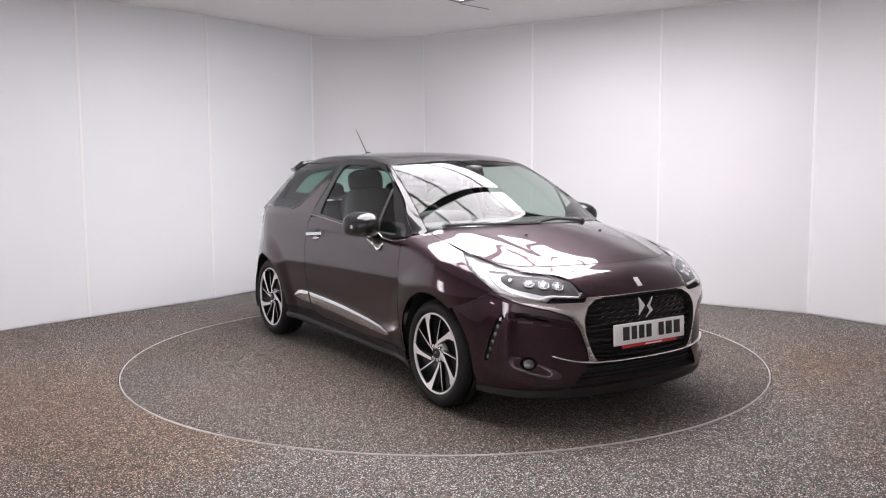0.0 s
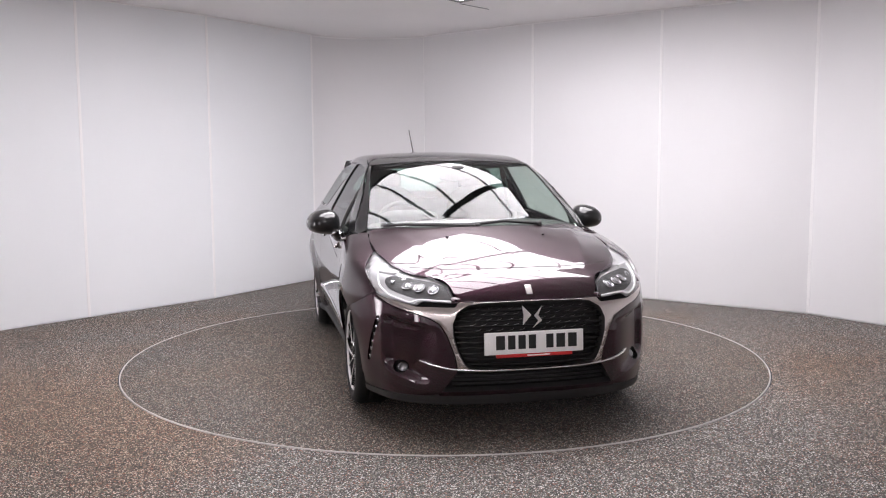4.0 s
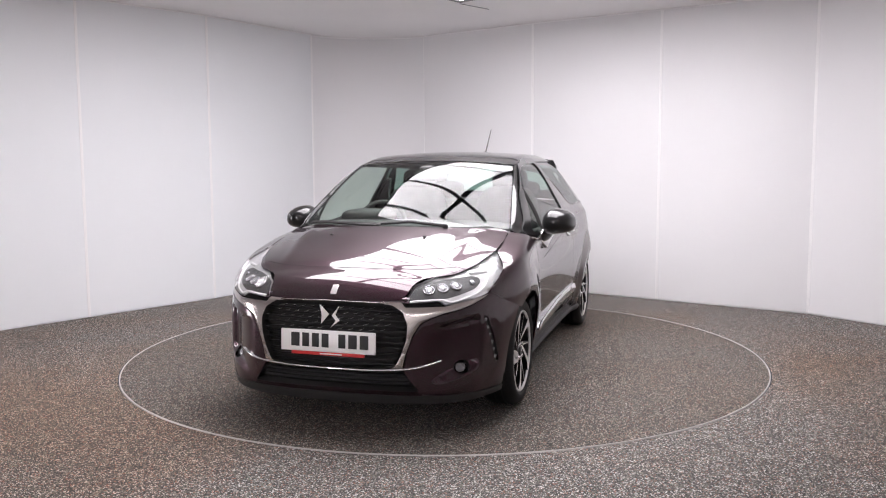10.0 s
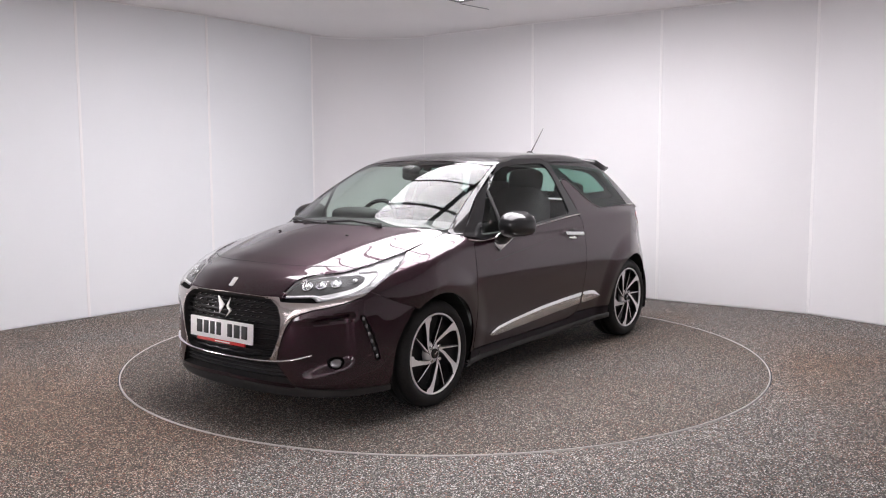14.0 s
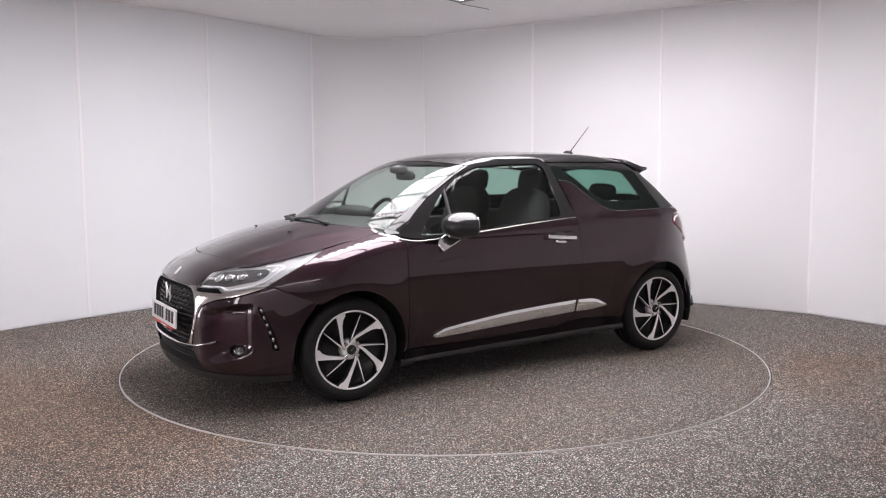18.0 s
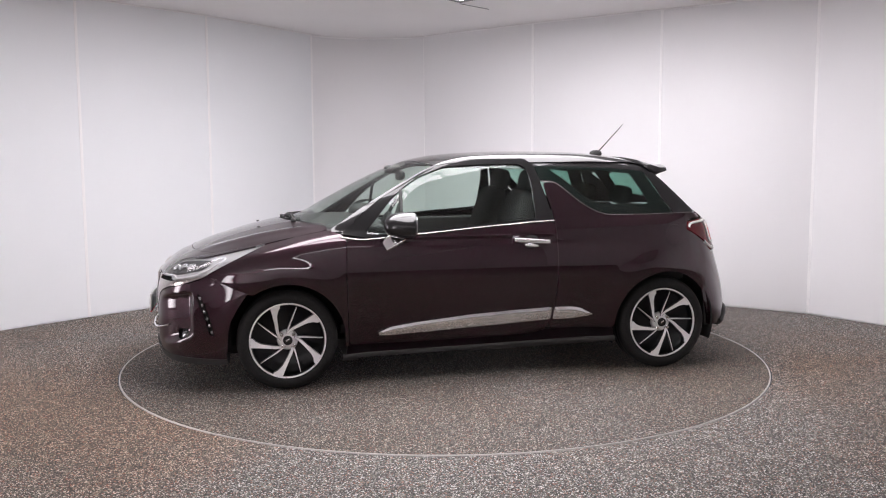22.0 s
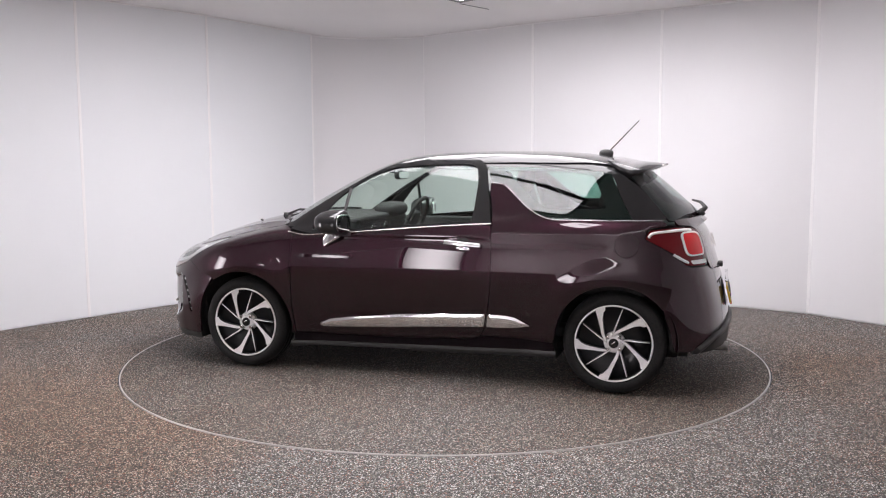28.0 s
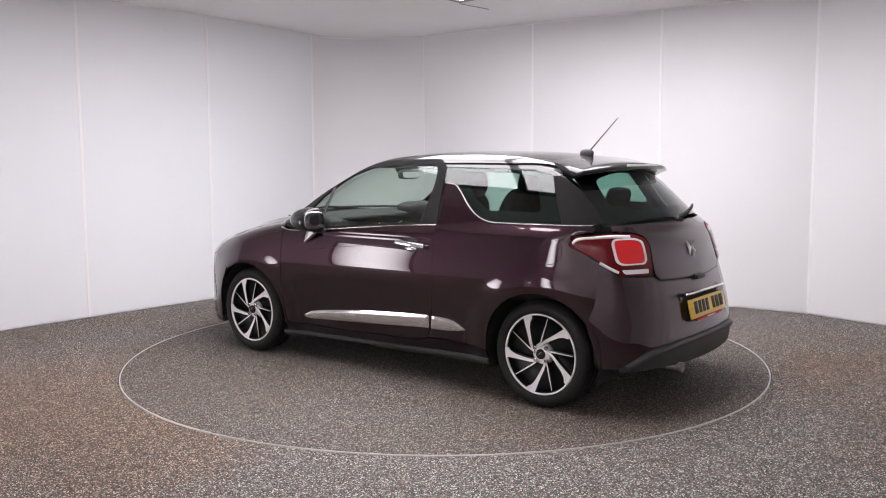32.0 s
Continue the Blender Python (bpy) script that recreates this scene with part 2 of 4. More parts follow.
def curve(xs, ys):
    """A smooth curve through a few points: monotone cubic, flat past its ends."""
    xs, ys = np.array(xs, float), np.array(ys, float)
    if xs[0] > xs[-1]:
        xs, ys = xs[::-1], ys[::-1]
    h = np.diff(xs)
    d = np.diff(ys) / h
    m = np.empty(len(xs))
    m[0], m[-1] = d[0], d[-1]
    for i in range(1, len(xs) - 1):
        m[i] = 0 if d[i - 1] * d[i] <= 0 else 3 * (h[i - 1] + h[i]) / ((2 * h[i] + h[i - 1]) / d[i - 1] + (h[i] + 2 * h[i - 1]) / d[i])

    def at(x):
        x = np.clip(x, xs[0], xs[-1])
        i = np.clip(np.searchsorted(xs, x) - 1, 0, len(xs) - 2)
        s = (x - xs[i]) / h[i]
        return ((1 + 2 * s) * (1 - s) ** 2 * ys[i] + s * (1 - s) ** 2 * h[i] * m[i]
                + s * s * (3 - 2 * s) * ys[i + 1] + s * s * (s - 1) * h[i] * m[i + 1])
    return at


def fair(xs, ys):
    """A smooth curve through a few points with even curvature: natural cubic, flat past its ends."""
    xs, ys = np.array(xs, float), np.array(ys, float)
    if xs[0] > xs[-1]:
        xs, ys = xs[::-1], ys[::-1]
    n, h = len(xs), np.diff(xs)
    a, b = np.eye(n), np.zeros(n)
    for i in range(1, n - 1):
        a[i, i - 1:i + 2] = h[i - 1], 2 * (h[i - 1] + h[i]), h[i]
        b[i] = 6 * ((ys[i + 1] - ys[i]) / h[i] - (ys[i] - ys[i - 1]) / h[i - 1])
    m = np.linalg.solve(a, b)

    def at(x):
        x = np.clip(x, xs[0], xs[-1])
        i = np.clip(np.searchsorted(xs, x) - 1, 0, n - 2)
        p, q = xs[i + 1] - x, x - xs[i]
        return (m[i] * p ** 3 + m[i + 1] * q ** 3) / (6 * h[i]) + (ys[i] / h[i] - m[i] * h[i] / 6) * p + (ys[i + 1] / h[i] - m[i + 1] * h[i] / 6) * q
    return at


def smax(a, b, k):
    h = np.maximum(k - np.abs(a - b), 0) / k
    return np.maximum(a, b) + h * h * k / 4


def step(x, a, b):
    s = np.clip((x - a) / (b - a), 0, 1)
    return s * s * (3 - 2 * s)


# the body's shape: x forward, y to its left, z up, from the ground below the middle of the wheelbase
AXLE, WHEEL_R = 1.232, 0.305
ROOF = fair([1.6, 1.17, 1.0, 0.83, 0.63, 0.42, 0.26, 0.02, -0.30, -0.62, -0.94, -1.14, -1.23, -1.30, -1.5, -1.68, -1.9],
             [0.75, 0.99, 1.088, 1.180, 1.281, 1.3665, 1.409, 1.4375, 1.449, 1.447, 1.432, 1.408, 1.391, 1.362, 1.210, 1.05, 0.85])
HOOD = curve([2.2, 2.09, 2.06, 2.02, 1.97, 1.90, 1.835, 1.82, 1.75, 1.6, 1.38, 1.2, 1.0, 0.8, 0.4, 0.0, -0.4, -1.0, -1.4, -1.6, -1.75],
             [0.50, 0.65, 0.695, 0.735, 0.770, 0.803, 0.824, 0.831, 0.864, 0.914, 0.974, 1.01, 1.035, 1.045, 1.06, 1.075, 1.09, 1.105, 1.09, 1.045, 0.98])
WIDTH = fair([2.1, 1.9, 1.7, 1.5, 1.25, 0.9, 0.4, 0.0, -0.5, -0.9, -1.25, -1.5, -1.7, -1.9],
              [0.768, 0.81, 0.837, 0.856, 0.862, 0.848, 0.838, 0.838, 0.845, 0.855, 0.858, 0.842, 0.81, 0.76])
TUCK = fair([0.10, 0.2, 0.28, 0.36, 0.45, 0.55, 0.65, 0.75, 0.85, 0.93, 1.0, 1.08],
             [-0.105, -0.072, -0.051, -0.034, -0.018, -0.006, 0.0, -0.003, -0.016, -0.033, -0.055, -0.10])
CABIN = fair([0.85, 0.98, 1.1, 1.2, 1.3, 1.37, 1.45], [0.82, 0.788, 0.730, 0.672, 0.612, 0.565, 0.50])
NOSE = fair([0.1, 0.17, 0.24, 0.32, 0.5, 0.62, 0.7, 0.8, 0.95], [1.98, 2.03, 2.06, 2.068, 2.066, 2.055, 2.03, 1.96, 1.80])
TAIL = fair([0.1, 0.18, 0.26, 0.4, 0.5, 0.65, 0.8, 0.95, 1.1], [1.80, 1.86, 1.885, 1.885, 1.872, 1.833, 1.785, 1.738, 1.69])
BELLY = curve([2.1, 1.6, 0.9, -0.9, -1.5, -1.9], [0.15, 0.15, 0.17, 0.19, 0.2, 0.22])


def body(x, y, z):
    """Below nought inside the closed body, above it outside."""
    a = np.abs(y)
    ridge = 0.0055 * np.exp(-((a - 0.53 + 0.22 * (x - 1.2)) / 0.042) ** 2) * step(x, 0.95, 1.2) * (1 - step(x, 1.62, 1.85))
    lower = smax(z - HOOD(x + 0.20 * y * y) + 0.15 * y * y - ridge, a - WIDTH(x) - TUCK(z), 0.06)
    lower = smax(lower, (x - NOSE(z) + 0.26 * a ** 2 + a ** 6) * 0.8, 0.09)
    lower = smax(lower, (-x - TAIL(z) + 0.19 * a ** 2 + 1.3 * a ** 8) * 0.8, 0.09)
    lower = smax(lower, BELLY(x) - z, 0.03)
    for axle in (AXLE, -AXLE):
        r = np.hypot(x - axle, z - WHEEL_R)
        lower = lower - (0.014 if axle > 0 else 0.022) * (1 - step(r, 0.385, 0.53))
    turn = np.degrees(np.arctan2(a, np.maximum(x - 1.0, 0.05)))
    sill, lintel = 0.245 + 0.0056 * (turn - 25), 0.566 + 0.003 * (turn - 29)
    scoop = 0.042 * step(turn, 24, 39) * (1 - step(turn, 39.5, 43)) * step(z, sill - 0.015, sill + 0.05) * (1 - step(z, lintel - 0.02, lintel + 0.012))
    lower = lower + scoop * step(x, 1.45, 1.65)
    bend = 0.40 * step(x, -0.3, 0.5) - 0.30 * step(-x, 0.6, 1.2)
    side = a - CABIN(z) + 0.02 * step(-x, 0.3, 1.6) + 0.26 * np.maximum(x - 0.4, 0) ** 2
    upper = smax((z - ROOF(x + bend * y * y) + 0.09 * y * y) * 0.9, side * 0.9, 0.034 - 0.004 * step(x, -0.2, 0.4))
    upper = np.maximum(upper, 0.92 + 0.08 * step(-x, 1.2, 1.5) - z)
    return -smax(-lower, -upper, 0.025)


def cast(eye, way, reach):
    """The first points of the body along rays, from outside; nan where a ray passes it by."""
    eye, way = np.broadcast_arrays(np.asarray(eye, float), np.asarray(way, float))
    last = np.zeros(len(eye))
    lo, hi = np.full(len(eye), np.nan), np.full(len(eye), np.nan)
    for s in np.linspace(0, reach, 160)[1:]:
        f = body(*(eye + way * s).T)
        fresh = np.isnan(hi) & (f < 0)
        lo[fresh], hi[fresh] = last[fresh], s
        last[:] = s
    for _ in range(30):
        mid = (lo + hi) / 2
        f = body(*(eye + way * mid[:, None]).T)
        hi, lo = np.where(f < 0, mid, hi), np.where(f < 0, lo, mid)
    return eye + way * ((lo + hi) / 2)[:, None]


def slope(p, e=0.003):
    """The outward normal of the body at points."""
    x, y, z = p.T
    g = np.array([body(x + e, y, z) - body(x - e, y, z), body(x, y + e, z) - body(x, y - e, z), body(x, y, z + e) - body(x, y, z - e)]).T
    return g / np.linalg.norm(g, axis=1)[:, None]


# ---- the room ----
def outline_wall(name, pts, height, thick, mat, label, base=0.0):
    """An upright wall along a path, its thickness outside the room (to the left of the path)."""
    pts = [Vector((x, y, 0)) for x, y in pts]
    back = []
    for i, p in enumerate(pts):
        d = (pts[min(i + 1, len(pts) - 1)] - pts[max(i - 1, 0)]).normalized()
        back.append(p + Vector((-d.y, d.x, 0)) * thick)
    n = len(pts)
    verts = [(*p.xy, base) for p in pts] + [(*p.xy, height) for p in pts] + [(*p.xy, base) for p in back] + [(*p.xy, height) for p in back]
    faces = []
    for i in range(n - 1):
        faces += [(i, i + 1, n + i + 1, n + i), (2 * n + i + 1, 2 * n + i, 3 * n + i, 3 * n + i + 1), (n + i, n + i + 1, 3 * n + i + 1, 3 * n + i), (i + 1, i, 2 * n + i, 2 * n + i + 1)]
    faces += [(0, n, 3 * n, 2 * n), (n - 1, 3 * n - 1, 4 * n - 1, 2 * n - 1)]
    ob = new(name, mesh_of(name, verts, faces, mat, False))
    return tagged(ob, label, "wall", kind="structure")


CEILING_Z = 2.81
TURN_R = 2.234
# clockwise plan: left panels, the rounded corner panel, right panels, then unseen walls behind the camera, drawn in to
# bounce light
LEFT = [(-4.35, 0.05), (-3.19, 1.46), (-2.33, 2.48), (-1.51, 3.86)]
CORNER = [(-1.51, 3.86), (-1.38, 4.0), (-1.2, 4.11), (-1.0, 4.17), (-0.75, 4.185), (-0.48, 4.15), (-0.22, 4.05)]
RIGHT = [(-0.22, 4.05), (0.95, 3.10), (2.10, 2.27), (3.26, 1.46), (3.68, 0.87), (4.3, 0.0)]
OUTER = [(4.3, 0.0), (4.4, -2.4), (4.4, -7.4), (-4.4, -7.4)]
SIDE = [(-4.4, -7.4), (-4.4, -2.4), (-4.35, 0.05)]


def panel_wall(name, run, label, mat):
    """A run of wall boards, each a thin board on a backing wall, with cover strips over the joints."""
    back = outline_wall(name, run, CEILING_Z, 0.12, mat, label)
    for (x0, y0), (x1, y1) in zip(run, run[1:]):
        length, turn = math.hypot(x1 - x0, y1 - y0), math.degrees(math.atan2(y1 - y0, x1 - x0))
        bm = block((length - 0.003, 0.006, CEILING_Z - 0.012), (0, 0, 0), 0.001)
        ob = part("wall_board", bm, mat, back)
        nx, ny = (y1 - y0) / length, -(x1 - x0) / length
        ob.matrix_local = pose((x0 + x1) / 2 + nx * 0.006, (y0 + y1) / 2 + ny * 0.006, CEILING_Z / 2 + 0.004, 0, 0, turn)
    return back


panel_wall("wall_left", LEFT, "white smooth wall boards with narrow cover strips", COOL_LIT_PAINT)
corner_x, corner_y = fair(range(len(CORNER)), [p[0] for p in CORNER]), fair(range(len(CORNER)), [p[1] for p in CORNER])
bow = [(float(corner_x(k / 8)), float(corner_y(k / 8))) for k in range(8 * (len(CORNER) - 1) + 1)]
outline_wall("wall_corner", bow, CEILING_Z, 0.12, WALL_PAINT, "white curved corner board between two walls")
panel_wall("wall_right", RIGHT, "white smooth wall boards with narrow cover strips", WALL_PAINT)
outline_wall("wall_back", OUTER, CEILING_Z, 0.12, ROOM_GREY, "assumed pale wall behind the camera, placed for its bounce light")
outline_wall("wall_side", SIDE, CEILING_Z, 0.12, SIDE_GREY, "assumed grey wall out of view, with bright windows")

for (x, y), (nx, ny) in (((-3.19, 1.46), (0.77, -0.64)), ((-2.33, 2.48), (0.81, -0.58)), ((-1.51, 3.86), (0.80, -0.60)), ((-0.22, 4.05), (-0.5, -0.86)),
                         ((0.95, 3.10), (-0.6, -0.8)), ((2.10, 2.27), (-0.58, -0.81)), ((3.26, 1.46), (-0.72, -0.69))):
    wide = 0.006 if (x, y) == (-0.22, 4.05) else 0.026
    strip = part("trim", block((wide, 0.010, CEILING_Z - 0.02), (0, 0, 0), 0.002), JOINT, None)
    strip.matrix_world = pose(x + nx * 0.008, y + ny * 0.008, CEILING_Z / 2, 0, 0, math.degrees(math.atan2(ny, nx)) + 90)
    tagged(strip, "narrow white strip covering a wall joint", "trim", kind="structure")


def ring_floor():
    """The floor sheet, with a round hole for the turntable."""
    n, verts, faces = 128, [], []
    for k in range(n):
        c, s = math.cos(k * math.tau / n), math.sin(k * math.tau / n)
        far = 12 / max(abs(c), abs(s))
        verts += [((TURN_R + 0.004) * c, (TURN_R + 0.004) * s, 0), (far * c, far * s, 0)]
    for k in range(n):
        j = (k + 1) % n
        faces.append((2 * k, 2 * k + 1, 2 * j + 1, 2 * j))
    ob = new("floor", mesh_of("floor", verts, faces, GRAVEL, False))
    return tagged(ob, "speckled grey and brown resin gravel floor", "floor", kind="structure")


ring_floor()
outline_plan = LEFT + CORNER[1:] + RIGHT[1:] + OUTER[1:] + SIDE[1:-1]
cx = [(x * 1.05, y * 1.05) for x, y in outline_plan]
ceiling = new("ceiling", mesh_of("ceiling", [(x, y, CEILING_Z) for x, y in cx] + [(x, y, CEILING_Z + 0.1) for x, y in cx],
              [tuple(range(len(cx))), tuple(range(len(cx), 2 * len(cx)))[::-1]], CEILING_PAINT, False))
tagged(ceiling, "flat off-white ceiling boards", "ceiling", kind="structure")

for run in (LEFT, CORNER, RIGHT):
    bead = part("trim", rod([(x, y, CEILING_Z - 0.006) for x, y in run], 0.012, 6), JOINT, None)
    tagged(bead, "slim white bead along the top of the wall", "trim", kind="structure")

# dark hairline joint between two ceiling boards
crack = part("trim", block((0.42, 0.006, 0.004), (0, 0, 0)), LAMP_FRAME, None)
crack.matrix_world = pose(0.295, 2.06, CEILING_Z - 0.002, 0, 0, 48)
tagged(crack, "dark hairline joint in the ceiling boards", "trim", kind="structure")


# ---- the ceiling light: two columns of glowing panes in a dark frame ----
def ceiling_light():
    lamp = thing("ceiling_light", "large ceiling light of white glowing panes in a dark frame", "ceiling light")
    lamp.matrix_world = pose(0.158, 1.70, CEILING_Z - 0.02, 0, 0, -42)
    wide, deep, spine = 2.55, 3.02, 1.13
    across = (0.0, 0.40, 1.18, 1.64, 2.10, 2.58, deep)
    for x, w in ((0.0, 0.035), (spine, 0.085), (wide, 0.035)):
        part("frame_bar", block((w, deep + 0.03, 0.022), (x, -deep / 2, 0.006), 0.003), LAMP_FRAME, lamp)
    for d in across:
        part("frame_bar", block((wide + 0.03, 0.042, 0.018), (wide / 2, -d, 0.007), 0.003), LAMP_FRAME, lamp)
    for x0, x1 in ((0.0, spine), (spine, wide)):
        for d0, d1 in zip(across, across[1:]):
            part("glowing_pane", block((x1 - x0, d1 - d0, 0.01), ((x0 + x1) / 2, -(d0 + d1) / 2, 0.012)), LAMP_GLOW, lamp)


ceiling_light()


# ---- added fill: an unseen strip light on the ceiling, to brighten the back wall ----
def fill_strip():
    lamp = thing("fill_strip", "added unseen strip light that brightens the back wall", "ceiling light")
    lamp.matrix_world = pose(0.0, -6.95, CEILING_Z - 0.03)
    part("housing", block((4.2, 0.26, 0.03), (0, 0, 0.014), 0.005), RIM_STEEL, lamp)
    part("diffuser", block((4.12, 0.20, 0.02), (0, 0, -0.008), 0.006), FILL_GLOW, lamp, "glowing white diffuser")
    for s in (-1, 1):
        part("end_cap", block((0.03, 0.22, 0.03), (s * 2.085, 0, -0.006), 0.004), LAMP_FRAME, lamp)


fill_strip()


# ---- bright openings in the far walls, which the bodywork mirrors ----
def daylight_window(at, turn, wide, high, bars):
    w = tagged(new("window_1"), "bright window in a slim dark frame", "window", kind="structure")
    w.matrix_world = pose(*at, 0, 0, turn)
    part("pane", block((wide, 0.02, high)), WINDOW_GLOW, w)
    for k in range(bars + 2):
        part("window_bar", block((0.03, 0.04, high + 0.04), ((k / (bars + 1) - 0.5) * wide, -0.02, 0), 0.004), LAMP_FRAME, w)
    for s in (-1, 1):
        part("window_bar", block((wide + 0.03, 0.04, 0.03), (0, -0.02, s * high / 2), 0.004), LAMP_FRAME, w)


daylight_window((-4.34, -1.31, 0.80), 90, 0.72, 1.30, 0)
daylight_window((-4.36, -6.45, 1.22), 90, 1.15, 2.2, 0)
daylight_window((-4.36, -4.75, 1.2), 90, 0.5, 0.22, 0)


# ---- the turntable ----
def turntable():
    disc = thing("turntable", "round speckled turntable flush with the floor inside a thin metal ring", "turntable")
    part("disc", tube(TURN_R - 0.012, TURN_R - 0.012, 0.02, (0, 0, -0.01), n=128), GRAVEL_SHADED, disc)
    part("edge_ring", revolve([(TURN_R - 0.010, -0.01), (TURN_R - 0.010, 0.003), (TURN_R - 0.003, 0.003), (TURN_R - 0.003, -0.01)], 160, "z"), RIM_STEEL, disc, "thin metal edge ring")
    return disc


TABLE = turntable()


# ---- panels laid on the body ----
DEG = 0.0185


def rays(view, uv):
    u, v = np.asarray(uv, float).T
    o = np.zeros_like(u)
    if view == "side":
        return np.array([u, o + 1.3, v]).T, np.array([o, o - 1, o]).T, 1.3
    if view == "top":
        return np.array([u, v, o + 1.8]).T, np.array([o, o, o - 1]).T, 1.7
    a = np.radians(u)
    if view == "front":
        return np.array([1 + 1.6 * np.cos(a), 1.6 * np.sin(a), v]).T, np.array([-np.cos(a), -np.sin(a), o]).T, 1.6
    return np.array([-0.9 - 1.6 * np.cos(a), 1.6 * np.sin(a), v]).T, np.array([np.cos(a), -np.sin(a), o]).T, 1.6


def rounded(pts, r, closed=True):
    """Rounds the corners of a path."""
    out, n = [], len(pts)
    for i in range(n):
        p = Vector(pts[i])
        if not closed and i in (0, n - 1):
            out.append(p)
            continue
        a, b = Vector(pts[i - 1]) - p, Vector(pts[(i + 1) % n]) - p
        s, e = p + a * min(r / max(a.length, 1e-6), 0.48), p + b * min(r / max(b.length, 1e-6), 0.48)
        out += [s * (1 - k) ** 2 + p * 2 * k * (1 - k) + e * k * k for k in (0, 0.25, 0.5, 0.75, 1)]
    return out


def spaced(pts, gap, closed=True):
    """The same path with points at even gaps or less; corners stay."""
    out, n = [], len(pts)
    for i in range(n if closed else n - 1):
        a, b = pts[i], pts[(i + 1) % n]
        d = (b - a).length
        if d < 1e-5:
            continue
        k = max(1, math.ceil(d / gap))
        out += [a.lerp(b, j / k) for j in range(k)]
    return out if closed else out + [pts[-1]]


def inside(p, poly):
    x, y = p[:, 0], p[:, 1]
    hit = np.zeros(len(p), bool)
    q = np.roll(poly, 1, axis=0)
    for (x0, y0), (x1, y1) in zip(poly, q):
        if y0 != y1:
            hit ^= ((y0 > y) != (y1 > y)) & (x < (x1 - x0) * (y - y0) / (y1 - y0) + x0)
    return hit


def away(p, poly):
    """Distance of points from a closed path."""
    best = np.full(len(p), 9.0)
    for a, b in zip(poly, np.roll(poly, -1, axis=0)):
        d = b - a
        s = np.clip(((p - a) @ d) / max(d @ d, 1e-12), 0, 1)
        best = np.minimum(best, np.linalg.norm(p - a - s[:, None] * d, axis=1))
    return best


def panel_mesh(name, view, outline, mat, lift=0.0, thick=0.012, fine=0.028, r=0.03, holes=(), flip=False, dome=0.0, dome_w=0.03, tilt=None, lean=None, slant=0.0):
    """A sheet that follows the body inside an outline, with folded edges."""
    scale = np.array([DEG if view in ("front", "rear") else 1.0, 1.0])
    loops = []
    for k, o in enumerate((outline, *holes)):
        loop = spaced(rounded([Vector((u * scale[0], v)) for u, v in o], r if k == 0 else 0.03), fine * 0.7)
        loops.append(np.array([tuple(p) for p in loop]))
    lo, hi = loops[0].min(0), loops[0].max(0)
    gx, gy = np.meshgrid(np.arange(lo[0] + fine / 2, hi[0], fine), np.arange(lo[1] + fine / 2, hi[1], fine))
    grid = np.array([gx.ravel(), gy.ravel()]).T
    keep = inside(grid, loops[0])
    for h in loops[1:]:
        keep &= ~inside(grid, h)
    grid = grid[keep]
    for h in loops:
        grid = grid[away(grid, h) > fine * 0.45] if len(grid) else grid
    flat = np.vstack([*loops, grid]) if len(grid) else np.vstack(loops)
    edges, at = [], 0
    for h in loops:
        edges += [(at + i, at + (i + 1) % len(h)) for i in range(len(h))]
        at += len(h)
    v2, _, tris, *_ = delaunay_2d_cdt([Vector(p) for p in flat], edges, [], 0, 1e-6)
    v2, tris = np.array([tuple(v) for v in v2]), np.array([tuple(f) for f in tris if len(f) == 3])
    mid = v2[tris].mean(1)
    keep = inside(mid, loops[0])
    for h in loops[1:]:
        keep &= ~inside(mid, h)
    tris = tris[keep]
    p = cast(*rays(view, v2 / scale))
    good = ~np.isnan(p[:, 0])
    tris = tris[good[tris].all(1)]
    p = np.where(good[:, None], p, 0)
    nrm = slope(p)
    # all triangles face outwards
    a, b, c = p[tris[:, 0]], p[tris[:, 1]], p[tris[:, 2]]
    back = np.einsum("ij,ij->i", np.cross(b - a, c - a), nrm[tris[:, 0]]) < 0
    tris[back] = tris[back][:, ::-1]
    count = {}
    for f in tris.tolist():
        for i in range(3):
            e = (f[i], f[(i + 1) % 3])
            key = (min(e), max(e))
            count[key] = None if key in count else e
    rim = [e for e in count.values() if e]
    rise = np.full(len(p), lift)
    if dome:
        edge = np.min([away(v2, h) for h in loops], axis=0)
        rise = lift + dome * (1 - (1 - np.minimum(edge / dome_w, 1)) ** 2)
    if slant:
        rise = rise + slant * (v2[:, 1].max() - v2[:, 1])
    top = p + nrm * rise[:, None]
    under = p + nrm * (lift - thick)
    used = sorted({i for e in rim for i in e})
    where = {i: len(p) + k for k, i in enumerate(used)}
    verts = np.vstack([top, under[used]]) if used else top
    faces = tris.tolist() + [(b, a, where[a], where[b]) for a, b in rim]
    if thick < 0:
        faces = tris.tolist() + [(a, b, where[b], where[a]) for a, b in rim]
    # lean and tilt bend only the shading normals, to steer what panels mirror
    if lean:
        nrm = nrm * (1 - lean[3]) + np.array(lean[:3]) * lean[3]
        nrm = nrm / np.linalg.norm(nrm, axis=1)[:, None]
    if flip:
        verts = verts * np.array([1, -1, 1])
        nrm = nrm * np.array([1, -1, 1])
        faces = [tuple(f)[::-1] for f in faces]
    me = mesh_of(name, verts, faces, mat, True)
    if dome:
        face = np.cross(verts[tris[:, 1]] - verts[tris[:, 0]], verts[tris[:, 2]] - verts[tris[:, 0]]) * (-1 if flip else 1)
        nrm = np.zeros((len(p), 3))
        for k in range(3):
            np.add.at(nrm, tris[:, k], face)
        nrm /= np.maximum(np.linalg.norm(nrm, axis=1), 1e-12)[:, None]
